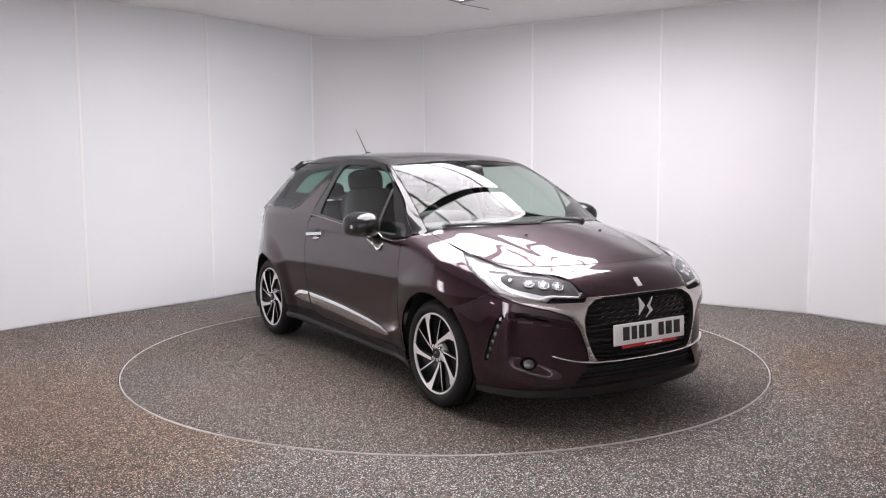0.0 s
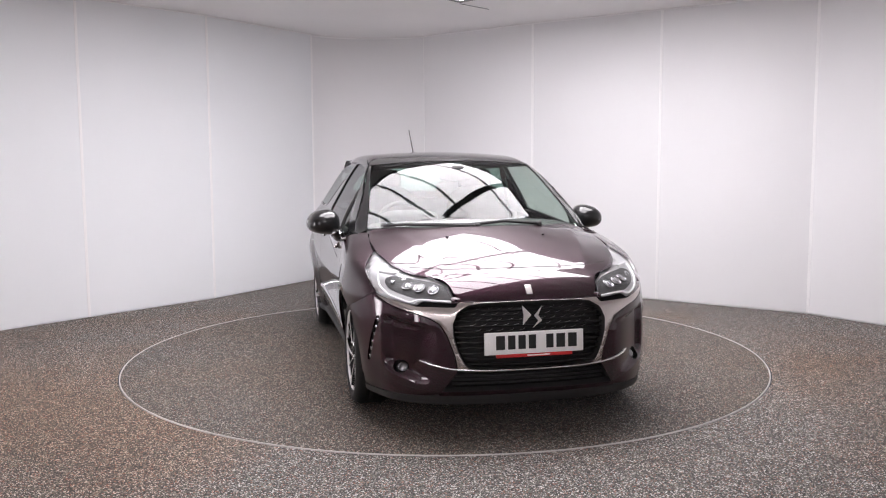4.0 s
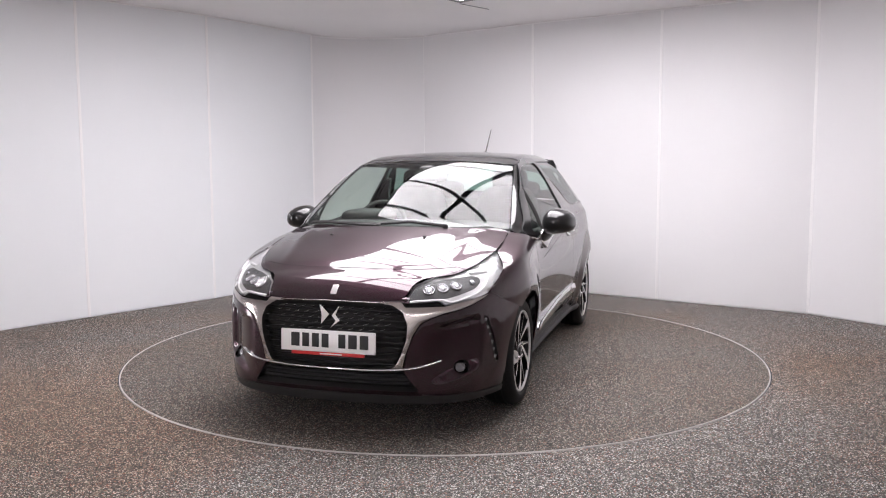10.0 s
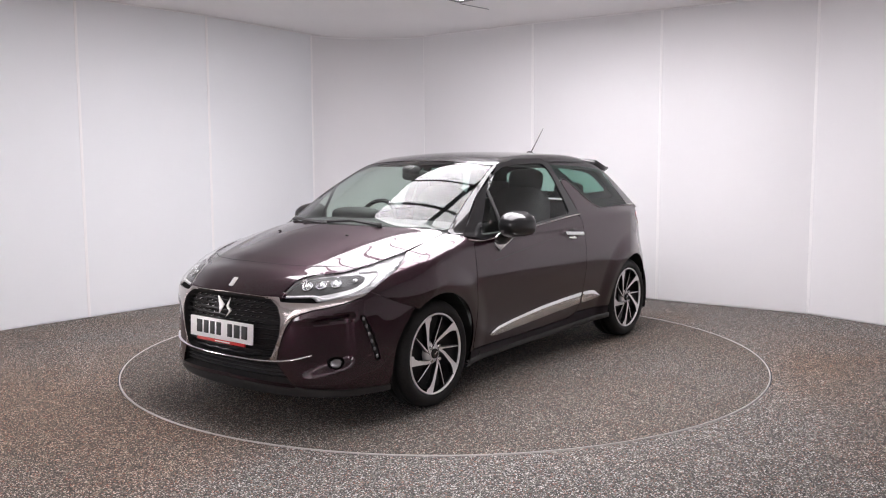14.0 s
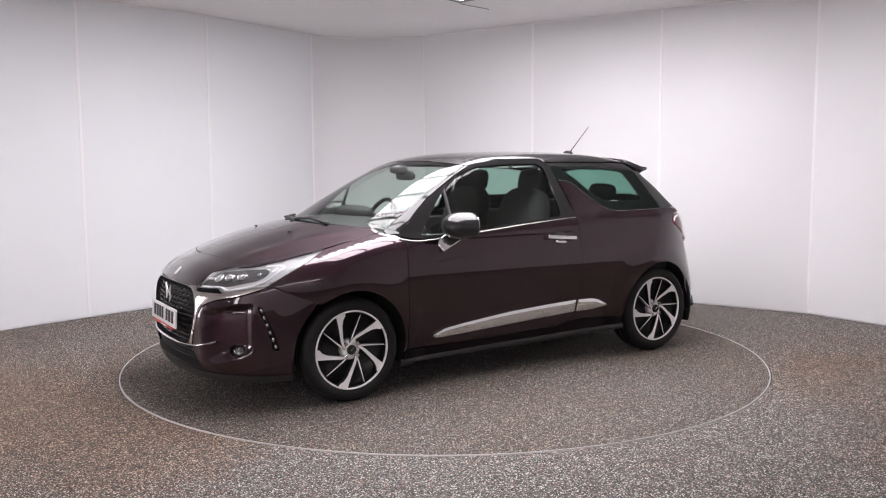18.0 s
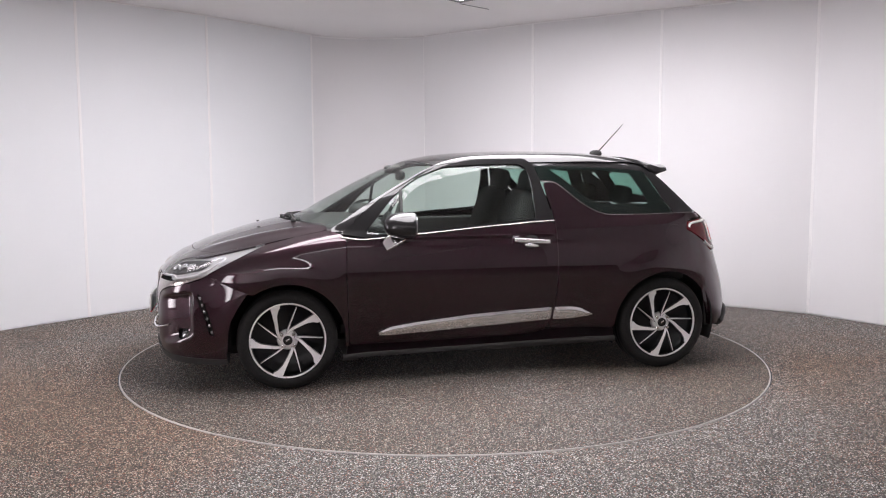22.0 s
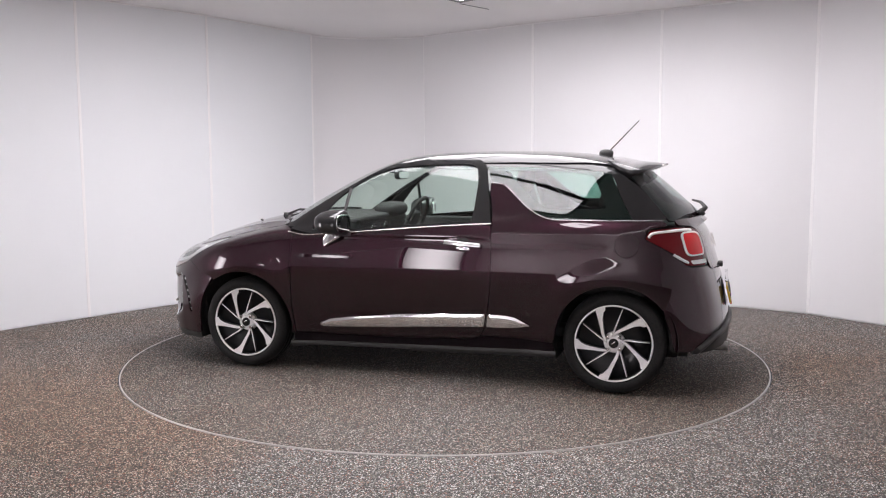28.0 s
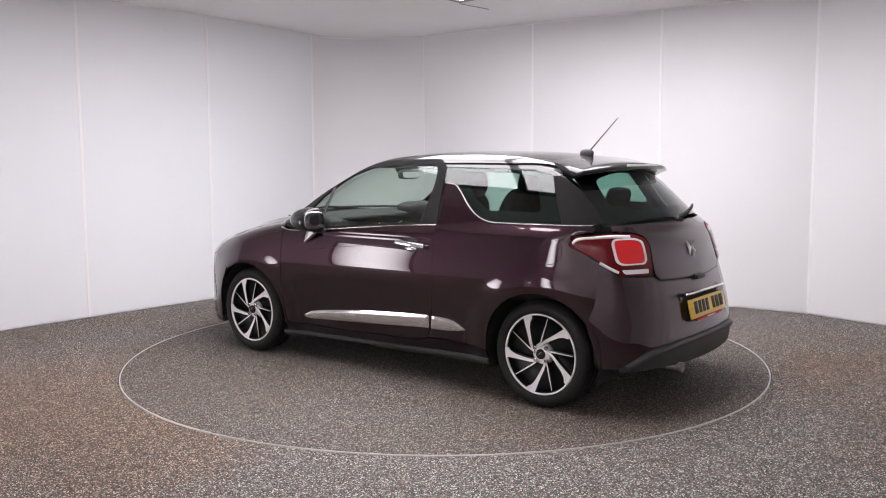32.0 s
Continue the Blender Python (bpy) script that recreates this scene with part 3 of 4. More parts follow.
    if tilt:
        for amount, z0, z1 in tilt:
            nrm = nrm - np.outer(amount * step(p[:, 2], z0, z1), (0, 0, 1))
        nrm /= np.linalg.norm(nrm, axis=1)[:, None]
    normals, n_top = [], len(tris)
    for k, poly in enumerate(me.polygons):
        for i in poly.vertices:
            normals.append(tuple(nrm[i]) if k < n_top else tuple(poly.normal))
    me.normals_split_custom_set(normals)
    return me


def panel(name, view, outline, mat, parent, label="", **how):
    me = panel_mesh(name, view, outline, mat, **how)
    return part(name, me, mat, parent, label)


def panel_pair(name, view, outline, mat, parent, label="", **how):
    """The same panel on both flanks."""
    return [panel(name, view, outline, mat, parent, label, flip=f, **how) for f in (False, True)]


def both(half):
    """A closed outline from its half at y of nought or more, which starts and ends on the middle line."""
    return list(half) + [(u, -v) for u, v in half[::-1] if abs(v) > 1e-6]


def both_a(half):
    """The same for outlines in angle and height."""
    return list(half) + [(-u, v) for u, v in half[::-1] if abs(u) > 1e-6]


def ribbon_mesh(name, view, path, width, mat, lift=0.0, height=0.004, r=0.05, flip=False, taper=None):
    scale = DEG if view in ("front", "rear") else 1.0
    pts = spaced(rounded([Vector((u * scale, v)) for u, v in path], r, False), 0.02, False)
    n = len(pts)
    rows = []
    for i, p in enumerate(pts):
        d = (pts[min(i + 1, n - 1)] - pts[max(i - 1, 0)]).normalized()
        q = Vector((-d.y, d.x))
        w = width if taper is None else width * (taper[0] + (taper[1] - taper[0]) * i / (n - 1))
        rows.append([(p + q * w * k) for k in (-0.5, -0.36, 0, 0.36, 0.5)])
    uv = np.array([(x / scale, y) for row in rows for x, y in row])
    p = cast(*rays(view, uv))
    good = ~np.isnan(p[:, 0])
    p = np.where(good[:, None], p, 0)
    nrm = slope(p)
    up = np.tile([lift - 0.006, lift + height * 0.75, lift + height, lift + height * 0.75, lift - 0.006], n)
    verts = p + nrm * up[:, None]
    faces = [(5 * i + j, 5 * i + j + 1, 5 * i + j + 6, 5 * i + j + 5) for i in range(n - 1) for j in range(4)]
    faces = [f for f in faces if all(good[k] for k in f)]
    if flip:
        verts = verts * np.array([1, -1, 1])
    me = mesh_of(name, verts, faces, mat, True)
    bm = bmesh.new()
    bm.from_mesh(me)
    bmesh.ops.recalc_face_normals(bm, faces=bm.faces[:])
    bm.to_mesh(me)
    bm.free()
    return me


def ribbon(name, view, path, width, mat, parent, label="", **how):
    return part(name, ribbon_mesh(name, view, path, width, mat, **how), mat, parent, label)


def ribbon_pair(name, view, path, width, mat, parent, label="", **how):
    return [ribbon(name, view, path, width, mat, parent, label, flip=f, **how) for f in (False, True)]


def spot(view, u, v, lift=0.0, flip=False):
    """A pose on the body: its z points out of the surface, its y upwards."""
    p = cast(*rays(view, [(u, v)]))
    n = Vector(slope(p)[0])
    p = Vector(p[0]) + n * lift
    if flip:
        p.y, n.y = -p.y, -n.y
    x = Vector((0, 0, 1)).cross(n).normalized()
    return Matrix.Translation(p) @ Matrix((x, n.cross(x), n)).transposed().to_4x4()


def arch(x, r, a, b, n=14):
    """Points of a wheel arch, from angle a to b, in x and z."""
    return [(x + r * math.cos(radians(a + (b - a) * k / n)), WHEEL_R + r * math.sin(radians(a + (b - a) * k / n))) for k in range(n + 1)]


# ---- the car ----
CAR = thing("car", "dark aubergine three-door hatchback with a black roof, parked on the turntable", "car")

# underlay that closes the panel gaps
panel_pair("inner_side", "side", [(0.93, 0.24), *arch(1.232, 0.375, 190, 62), (1.60, 0.68), (1.36, 0.87), (0.95, 0.93), (0.5, 0.92), (0.0, 0.95), (-0.5, 0.97),
           (-1.4, 1.0), (-1.45, 0.6), *arch(-1.232, 0.375, 115, -10), (-0.8, 0.24)], DARK_VOID, CAR, lift=-0.018, thick=0.004, fine=0.05, r=0.01)
panel("inner_hood", "top", both([(1.98, 0), (1.93, 0.36), (1.5, 0.64), (1.1, 0.69), (1.0, 0.6), (1.22, 0)]), DARK_VOID, CAR, lift=-0.02, thick=0.004, fine=0.06)
panel("inner_nose", "front", both_a([(0, 0.68), (20, 0.67), (40, 0.7), (54, 0.66), (54, 0.24), (0, 0.22)]), DARK_VOID, CAR, lift=-0.075, thick=0.004, fine=0.06)
panel("inner_tail", "rear", both_a([(0, 0.98), (40, 0.98), (54, 0.85), (50, 0.26), (0, 0.25)]), DARK_VOID, CAR, lift=-0.02, thick=0.004, fine=0.06)
part("floor_pan", block((3.3, 1.30, 0.05), (0.0, 0, 0.24), 0.01), DARK_VOID, CAR)
part("engine_bay", block((0.9, 1.0, 0.42), (1.35, 0, 0.45), 0.05), DARK_VOID, CAR)
part("boot_tub", block((0.45, 1.1, 0.5), (-1.48, 0, 0.5), 0.05), DARK_VOID, CAR)

# painted panels; below their swage line the flanks fall in, and LOW bends their shading normals down to darken them
LOW = (0.24, 0.74, 0.60)
FENDER = [(0.869, 0.912), (0.873, 0.70), (0.869, 0.45), (0.859, 0.25), (0.882, 0.25), *arch(1.232, 0.353, 188, 55), (1.545, 0.635), (1.70, 0.713), (1.62, 0.758),
          (1.47, 0.832), (1.345, 0.885), (1.15, 0.930), (0.97, 0.961), (0.90, 0.945)]
panel_pair("front_wing", "side", FENDER, PAINT, CAR, r=0.012, fine=0.014, tilt=(LOW,))
DOOR = [(0.864, 0.905), (0.868, 0.70), (0.864, 0.45), (0.854, 0.262), (0.35, 0.258), (-0.30, 0.274), (-0.40, 0.295), (-0.442, 0.35), (-0.462, 0.44), (-0.486, 0.63), (-0.484, 0.80), (-0.477, 0.988),
        (-0.35, 0.990), (0.0, 0.965), (0.35, 0.936), (0.60, 0.918), (0.75, 0.907)]
DOORS = panel_pair("door", "side", DOOR, PAINT, CAR, r=0.02, fine=0.02, tilt=(LOW,))
QUARTER = [(-0.481, 0.99), (-0.488, 0.80), (-0.490, 0.63), (-0.466, 0.44), (-0.446, 0.348), (-0.416, 0.308), (-0.60, 0.305), (-0.875, 0.295), *arch(-1.232, 0.353, 2, 145),
           (-1.555, 0.60), (-1.572, 0.825), (-1.555, 0.836), (-1.475, 0.886), (-1.403, 0.922), (-1.400, 0.940), (-1.413, 0.981), (-1.48, 0.995), (-1.525, 1.008), (-1.50, 1.028), (-1.17, 1.024), (-0.85, 1.024), (-0.758, 1.052), (-0.67, 1.107),
           (-0.575, 1.195), (-0.52, 1.240), (-0.445, 1.240), (-0.452, 1.18), (-0.475, 1.08)]
panel_pair("rear_wing", "side", QUARTER, PAINT, CAR, r=0.014, fine=0.018, tilt=((0.26, 0.86, 1.02), LOW))
HOOD_EDGE = [(2.028, 0), (2.018, 0.16), (1.997, 0.30), (1.968, 0.378), (1.89, 0.394), (1.815, 0.436), (1.714, 0.575), (1.58, 0.638), (1.36, 0.688), (1.15, 0.694), (0.965, 0.672), (0.985, 0.61), (1.14, 0.37), (1.215, 0.2), (1.245, 0)]
panel("bonnet", "top", both(HOOD_EDGE), PAINT, CAR, r=0.04, fine=0.017)
BUMPER = [(46.5, 0.712), (52.5, 0.666), (56.5, 0.637), (61.6, 0.606), (60.2, 0.572), (57.7, 0.51), (55.4, 0.437), (54.3, 0.36), (53.8, 0.29), (53, 0.205), (45, 0.205), (30, 0.212), (25.2, 0.222), (20.6, 0.338), (21.3, 0.42), (23.2, 0.52), (25.2, 0.576), (27.5, 0.600), (31, 0.622), (36, 0.639), (40, 0.657), (45.0, 0.686)]
ribbon("bonnet_lip", "front", [(-22.5, 0.694), (-17, 0.700), (0, 0.707), (17, 0.700), (22.5, 0.694)], 0.036, PAINT, CAR, lift=-0.004, height=0.003)
DRL_HOLE = [(43.4, 0.596), (45.2, 0.598), (48.2, 0.47), (50.0, 0.345), (48.2, 0.345), (46.4, 0.47)]
FOG_HOLE = [(34.8, 0.372), (36.8, 0.381), (38.8, 0.372), (39.4, 0.348), (38.6, 0.322), (36.8, 0.313), (35.0, 0.322), (34.2, 0.348)]
panel_pair("front_bumper", "front", BUMPER, PAINT, CAR, r=0.012, holes=(DRL_HOLE, FOG_HOLE), fine=0.013)
panel("bumper_bar", "front", both_a([(0, 0.243), (25.5, 0.232), (25.5, 0.214), (0, 0.222)]), PAINT, CAR, thick=0.05, r=0.005)
panel("chin_spoiler", "front", both_a([(0, 0.220), (25, 0.212), (45, 0.203), (53, 0.203), (53, 0.172), (40, 0.165), (0, 0.165)]), BLACK_PLASTIC, CAR, "black plastic chin spoiler", lift=0.004, thick=0.03, r=0.005)
panel_pair("sill", "side", [(0.868, 0.254), (0.35, 0.253), (-0.31, 0.269), (-0.41, 0.296), (-0.60, 0.301), (-0.872, 0.291), (-0.885, 0.228), (0.0, 0.205), (0.878, 0.192)], PAINT, CAR, r=0.008, tilt=((0.7, 0.0, 0.1),))
ribbon_pair("sill_trim", "side", [(0.90, 0.178), (0.0, 0.196), (-0.89, 0.218)], 0.04, BLACK_PLASTIC, CAR, "black plastic sill strip", lift=0.004, height=0.012)
panel_pair("rear_pillar", "side", [(-1.185, 1.303), (-1.245, 1.303), (-1.35, 1.225), (-1.54, 1.044), (-1.33, 1.036), (-1.265, 1.14)], BLACK_GLOSS, CAR, "glossy black rear pillar cover", lift=-0.003, thick=0.004, fine=0.03, r=0.01, lean=(-0.25, 0.93, 0.24, 0.6))
panel("tailgate", "rear", both_a([(0, 1.032), (18, 1.032), (36, 1.03), (43, 1.03), (43.4, 1.003), (34, 0.990), (29.6, 0.965), (28.2, 0.92), (28.4, 0.80), (28.0, 0.755), (26, 0.728), (0, 0.708)]), PAINT, CAR, r=0.02)
panel("rear_bumper", "rear", both_a([(0, 0.702), (26.5, 0.722), (29.5, 0.75), (42, 0.757), (48, 0.832), (50.5, 0.80), (52.3, 0.60), (53, 0.55), (51.8, 0.45), (50.2, 0.38), (49.4, 0.305), (48.8, 0.268), (43, 0.268), (38.5, 0.318), (34, 0.364), (28, 0.386), (20, 0.392), (0, 0.394)]),
      PAINT, CAR, lift=-0.004, r=0.012, fine=0.02, holes=(both_a([(0, 0.632), (15.6, 0.630), (16.3, 0.475), (0, 0.468)]),))
panel("rear_apron", "rear", both_a([(0, 0.398), (20, 0.396), (28, 0.390), (34, 0.368), (38.5, 0.322), (43, 0.272), (43, 0.25), (30, 0.26), (14, 0.25), (0, 0.25)]), BLACK_PLASTIC, CAR, "black plastic rear apron", lift=-0.003, thick=0.03, r=0.01)
ribbon("skid_trim", "rear", [(-41, 0.275), (-34, 0.345), (-20, 0.372), (0, 0.378), (20, 0.372), (34, 0.345), (41, 0.275)], 0.036, GREY_PLASTIC, CAR, "grey plastic skid trim", lift=0.004, height=0.012)

# glass and black pillars
GLASS_HOLE = [(0.748, 0.938), (0.715, 0.985), (0.573, 1.148), (0.47, 1.232), (0.363, 1.294), (0.217, 1.342), (0.0, 1.358), (-0.295, 1.362), (-0.342, 1.335), (-0.36, 1.25), (-0.355, 1.012), (0.0, 0.986), (0.35, 0.957), (0.652, 0.936)]
panel_pair("door_frame", "side", [(0.892, 0.944), (0.80, 1.016), (0.72, 1.086), (0.60, 1.170), (0.42, 1.268), (0.245, 1.354), (0.02, 1.394), (-0.34, 1.396), (-0.398, 1.355), (-0.43, 1.22), (-0.477, 0.998), (-0.35, 0.996), (0.0, 0.971), (0.35, 0.942), (0.72, 0.916), (0.90, 0.942)],
           BLACK_GLOSS, CAR, "glossy black door frame and pillar", lift=0.003, holes=(GLASS_HOLE,), fine=0.022, r=0.015, lean=(0.0, 0.96, 0.24, 0.6))
for g in panel_pair("door_glass", "side", GLASS_HOLE, CLEAR, CAR, "lightly green-tinted side glass", lift=-0.006, thick=0.003, tilt=((0.06, 0.8, 0.9),)):
    g.visible_shadow = False
ribbon_pair("quarterlight_bar", "side", [(0.505, 1.205), (0.525, 0.95)], 0.022, BLACK_PLASTIC, CAR, lift=0.0, height=0.006)
QUARTER_GLASS = [(-0.405, 1.350), (-0.60, 1.347), (-0.90, 1.335), (-1.10, 1.318), (-1.180, 1.303), (-1.262, 1.14), (-1.325, 1.036), (-1.17, 1.034), (-0.85, 1.034), (-0.762, 1.062), (-0.675, 1.117), (-0.58, 1.205), (-0.524, 1.250), (-0.438, 1.250)]
QUARTER_CLEAR = [(-0.50, 1.334), (-0.90, 1.322), (-1.07, 1.307), (-1.125, 1.20), (-1.17, 1.100), (-0.81, 1.100), (-0.71, 1.158), (-0.60, 1.262)]
panel_pair("quarter_surround", "side", QUARTER_GLASS, FRIT, CAR, "black border behind the quarter glass", lift=-0.010, thick=0.004, r=0.01, holes=(QUARTER_CLEAR,), fine=0.03)
for g in panel_pair("quarter_glass", "side", QUARTER_GLASS, TINTED, CAR, "dark green-tinted rear quarter glass", lift=-0.003, thick=0.003, r=0.01, fine=0.022):
    g.visible_shadow = False
panel_pair("roof_rail", "side", [(0.22, 1.350), (0.20, 1.385), (0.0, 1.398), (-0.5, 1.400), (-0.95, 1.388), (-1.17, 1.362), (-1.235, 1.315), (-1.19, 1.285), (-0.9, 1.320), (-0.4, 1.335)], BLACK_GLOSS, CAR, lift=-0.010, thick=0.004, fine=0.022, r=0.01)
screen = panel("windscreen", "top", both([(1.215, 0), (1.18, 0.2), (1.10, 0.38), (0.967, 0.63), (0.932, 0.677), (0.791, 0.648), (0.644, 0.618), (0.463, 0.586), (0.276, 0.546), (0.315, 0.336), (0.362, 0)]), SCREEN, CAR, "windscreen of lightly tinted glass", lift=-0.002, thick=0.003, r=0.02)
screen.visible_shadow = False
BACK_EDGE = both([(-1.285, 0), (-1.27, 0.36), (-1.262, 0.515), (-1.535, 0.655), (-1.56, 0.61), (-1.645, 0.28), (-1.68, 0)])
BACK_CLEAR = both([(-1.36, 0), (-1.352, 0.38), (-1.37, 0.42), (-1.48, 0.48), (-1.51, 0.45), (-1.585, 0.27), (-1.61, 0)])
panel("rear_surround", "top", BACK_EDGE, FRIT, CAR, "black border behind the rear window", lift=-0.010, thick=0.004, r=0.02, holes=(BACK_CLEAR,))
back_glass = panel("rear_glass", "top", BACK_EDGE, TINTED, CAR, "dark tinted rear window", lift=-0.003, thick=0.003, r=0.02)
back_glass.visible_shadow = False
panel("roof", "top", both([(0.366, 0), (0.32, 0.336), (0.270, 0.555), (0.24, 0.558), (0.0, 0.556), (-0.40, 0.562), (-0.90, 0.556), (-1.18, 0.535), (-1.26, 0.45), (-1.29, 0)]), BLACK_GLOSS, CAR, "glossy black roof", r=0.02)
panel_pair("pillar", "top", [(0.945, 0.684), (0.791, 0.654), (0.644, 0.624), (0.463, 0.592), (0.27, 0.552), (0.25, 0.566), (0.50, 0.627), (0.64, 0.660), (0.76, 0.708), (0.87, 0.752), (0.95, 0.725)], BLACK_GLOSS, CAR, "glossy black windscreen pillar", r=0.008, fine=0.012, lean=(0.12, 0.96, 0.22, 0.3))
panel("cowl", "top", both([(1.243, 0), (1.213, 0.2), (1.138, 0.37), (0.983, 0.61), (0.977, 0.692), (0.940, 0.684), (0.972, 0.634), (1.105, 0.38), (1.186, 0.2), (1.222, 0)]), BLACK_PLASTIC, CAR, "black plastic scuttle below the windscreen", lift=-0.012, thick=0.02, r=0.01)

# bright trim
ribbon_pair("belt_moulding", "side", [(0.90, 0.925), (0.80, 0.907), (0.72, 0.909), (0.35, 0.939), (0.0, 0.968), (-0.35, 0.993), (-0.478, 0.998)], 0.007, SATIN, CAR, "slim chrome belt moulding", lift=0.004, height=0.004)
ribbon_pair("fin_line", "side", [(-0.44, 1.247), (-0.52, 1.246), (-0.58, 1.199), (-0.675, 1.111), (-0.76, 1.056), (-0.85, 1.028), (-1.17, 1.028), (-1.50, 1.034)], 0.004, TIP, CAR, "slim bright line along the fin", lift=0.0, height=0.003)
STRIP = [(0.683, 0.328), (0.60, 0.362), (0.45, 0.383), (0.10, 0.418), (-0.20, 0.436), (-0.452, 0.446), (-0.440, 0.366), (0.0, 0.342), (0.35, 0.322), (0.60, 0.310), (0.665, 0.312)]
STRIP_END = [(-0.468, 0.446), (-0.58, 0.444), (-0.64, 0.434), (-0.735, 0.386), (-0.60, 0.368), (-0.456, 0.365)]
panel_pair("side_moulding", "side", STRIP, CHROME, CAR, "broad chrome side moulding", lift=0.004, thick=0.012, r=0.012, dome=0.007, fine=0.009, slant=0.05)
panel_pair("side_moulding_end", "side", STRIP_END, CHROME, CAR, "chrome end of the side moulding", lift=0.004, thick=0.012, r=0.012, dome=0.007, fine=0.009, slant=0.05)

# front: grille, chrome frame, lamps
GRILLE = both_a([(0, 0.679), (10, 0.678), (17.5, 0.671), (20.5, 0.638), (21.7, 0.577), (21.3, 0.50), (19.8, 0.42), (18.2, 0.362), (10, 0.350), (0, 0.350)])
panel("grille_back", "front", GRILLE, DARK_VOID, CAR, lift=-0.045, thick=-0.05, r=0.02)
WING = [(15.5, 0.683), (20.4, 0.684), (21.2, 0.660), (31.8, 0.661), (34.2, 0.669), (44.0, 0.696), (46.4, 0.702), (45.0, 0.692), (40, 0.663), (36, 0.645), (31, 0.628), (27.4, 0.606), (25, 0.582), (23.0, 0.522), (21.0, 0.42), (20.2, 0.345), (17.4, 0.356), (18.3, 0.366), (19.9, 0.42), (21.4, 0.50), (21.8, 0.577), (20.6, 0.638), (17.8, 0.671), (15.5, 0.674)]
panel_pair("grille_wing", "front", WING, SATIN, CAR, "satin chrome wing round the grille", lift=0.002, thick=0.03, r=0.008, fine=0.012, dome=0.003, dome_w=0.02)
ribbon("grille_top_line", "front", [(-16.5, 0.679), (0, 0.685), (16.5, 0.679)], 0.004, SATIN, CAR, lift=0.003)
ribbon("chrome_line", "front", [(-30.5, 0.390), (-26, 0.368), (-21, 0.352), (-13, 0.346), (0, 0.346), (13, 0.346), (21, 0.352), (26, 0.368), (30.5, 0.390)], 0.012, CHROME, CAR, "slim chrome line", lift=0.004, height=0.008)
ROWS = 11
for k in range(ROWS):
    z = 0.372 + k * 0.0275
    w = 17.2 + 4.2 * math.sin(min(1.0, (z - 0.35) / 0.22) * 1.57) - (max(0, z - 0.60) / 0.08) ** 2 * 2.5
    path = [(-w + 2 * w * j / 24, z + 0.003 * math.sin(j * 1.57 + k * 1.57)) for j in range(25)]
    ribbon("grille_bar", "front", path, 0.010, BLACK_GLOSS, CAR, lift=-0.026, height=0.009, r=0.02)
for k in range(5):
    z = 0.655 - k * 0.0275
    for j in range(-6, 7):
        a = j * 3.0 + (1.5 if k % 2 else 0)
        if abs(a) < 17.5 and not abs(a) < 2.4:
            ribbon("grille_tip", "front", [(a - 0.75, z), (a + 0.2, z + 0.002), (a + 0.8, z + 0.009)], 0.0035, TIP, CAR, lift=-0.015, height=0.004)
panel("lower_intake", "front", both_a([(0, 0.338), (20.4, 0.333), (25.2, 0.236), (0, 0.246)]), DARK_VOID, CAR, lift=-0.05, thick=-0.05, r=0.01)
for z in (0.27, 0.292, 0.314):
    ribbon("intake_bar", "front", [(-22, z), (0, z + 0.004), (22, z)], 0.008, BLACK_PLASTIC, CAR, lift=-0.03, height=0.01)

HEADLAMP = [(21.0, 0.684), (24.2, 0.759), (28.6, 0.781), (35.3, 0.804), (43.0, 0.830), (54, 0.862), (63.4, 0.886), (61.5, 0.858), (53.0, 0.780), (48.6, 0.722), (44.4, 0.699), (34.0, 0.672), (32.0, 0.669), (30.4, 0.691), (22.3, 0.682)]
LAMP_IN = [(21.9, 0.696), (24.6, 0.755), (28.5, 0.774), (35.5, 0.786), (43.6, 0.796), (45.7, 0.786), (45.2, 0.764), (42.6, 0.738), (35.5, 0.711), (32.9, 0.702), (30.6, 0.704)]
GUIDE = [(43.5, 0.806), (50.6, 0.812), (46.4, 0.744), (41.8, 0.709), (33.9, 0.681), (31.3, 0.698), (22.4, 0.690)]
panel_pair("lamp_notch", "front", [(21.2, 0.680), (30.4, 0.687), (32.0, 0.666), (21.3, 0.661)], FRIT, CAR, "black strip below the headlamp", lift=-0.004, thick=0.01, r=0.006, fine=0.015)
for f in (False, True):
    lamp = panel("headlamp", "front", HEADLAMP, REFLECTOR, CAR, "clear headlamp with three projector lenses", lift=-0.010, thick=-0.01, r=0.012, fine=0.02, flip=f)
    part("lamp_bezel", panel_mesh("lamp_bezel", "front", LAMP_IN, GREY_PLASTIC, lift=-0.008, thick=0.006, r=0.012, fine=0.015, flip=f), GREY_PLASTIC, lamp)
    for a, z in ((28.2, 0.740), (32.4, 0.747), (36.7, 0.754)):
        m = spot("front", a, z, -0.006, f)
        part("lens_ring", revolve([(0.024, 0.0), (0.025, 0.006), (0.029, 0.006), (0.031, -0.004), (0.024, -0.004), (0.024, 0.0)], 32, "z"), TIP, lamp, at=m)
        part("projector_lens", pillow((0.0245, 0.0245, 0.0100), (0, 0, -0.002), 0.95), LENS, lamp, at=m)
        part("lens_core", pillow((0.0045, 0.018, 0.002), (0, 0, 0.0078), 0.8), CHROME, lamp, at=m)
        for side in (-1, 1):
            part("lens_rib", block((0.0020, 0.030, 0.0016), (side * 0.012, 0, 0.0062), 0.0004), REFLECTOR, lamp, at=m)
    part("indicator_lens", pillow((0.013, 0.015, 0.007), (0, 0, 0), 0.8), LENS, lamp, at=spot("front", 42.4, 0.766, -0.006, f))
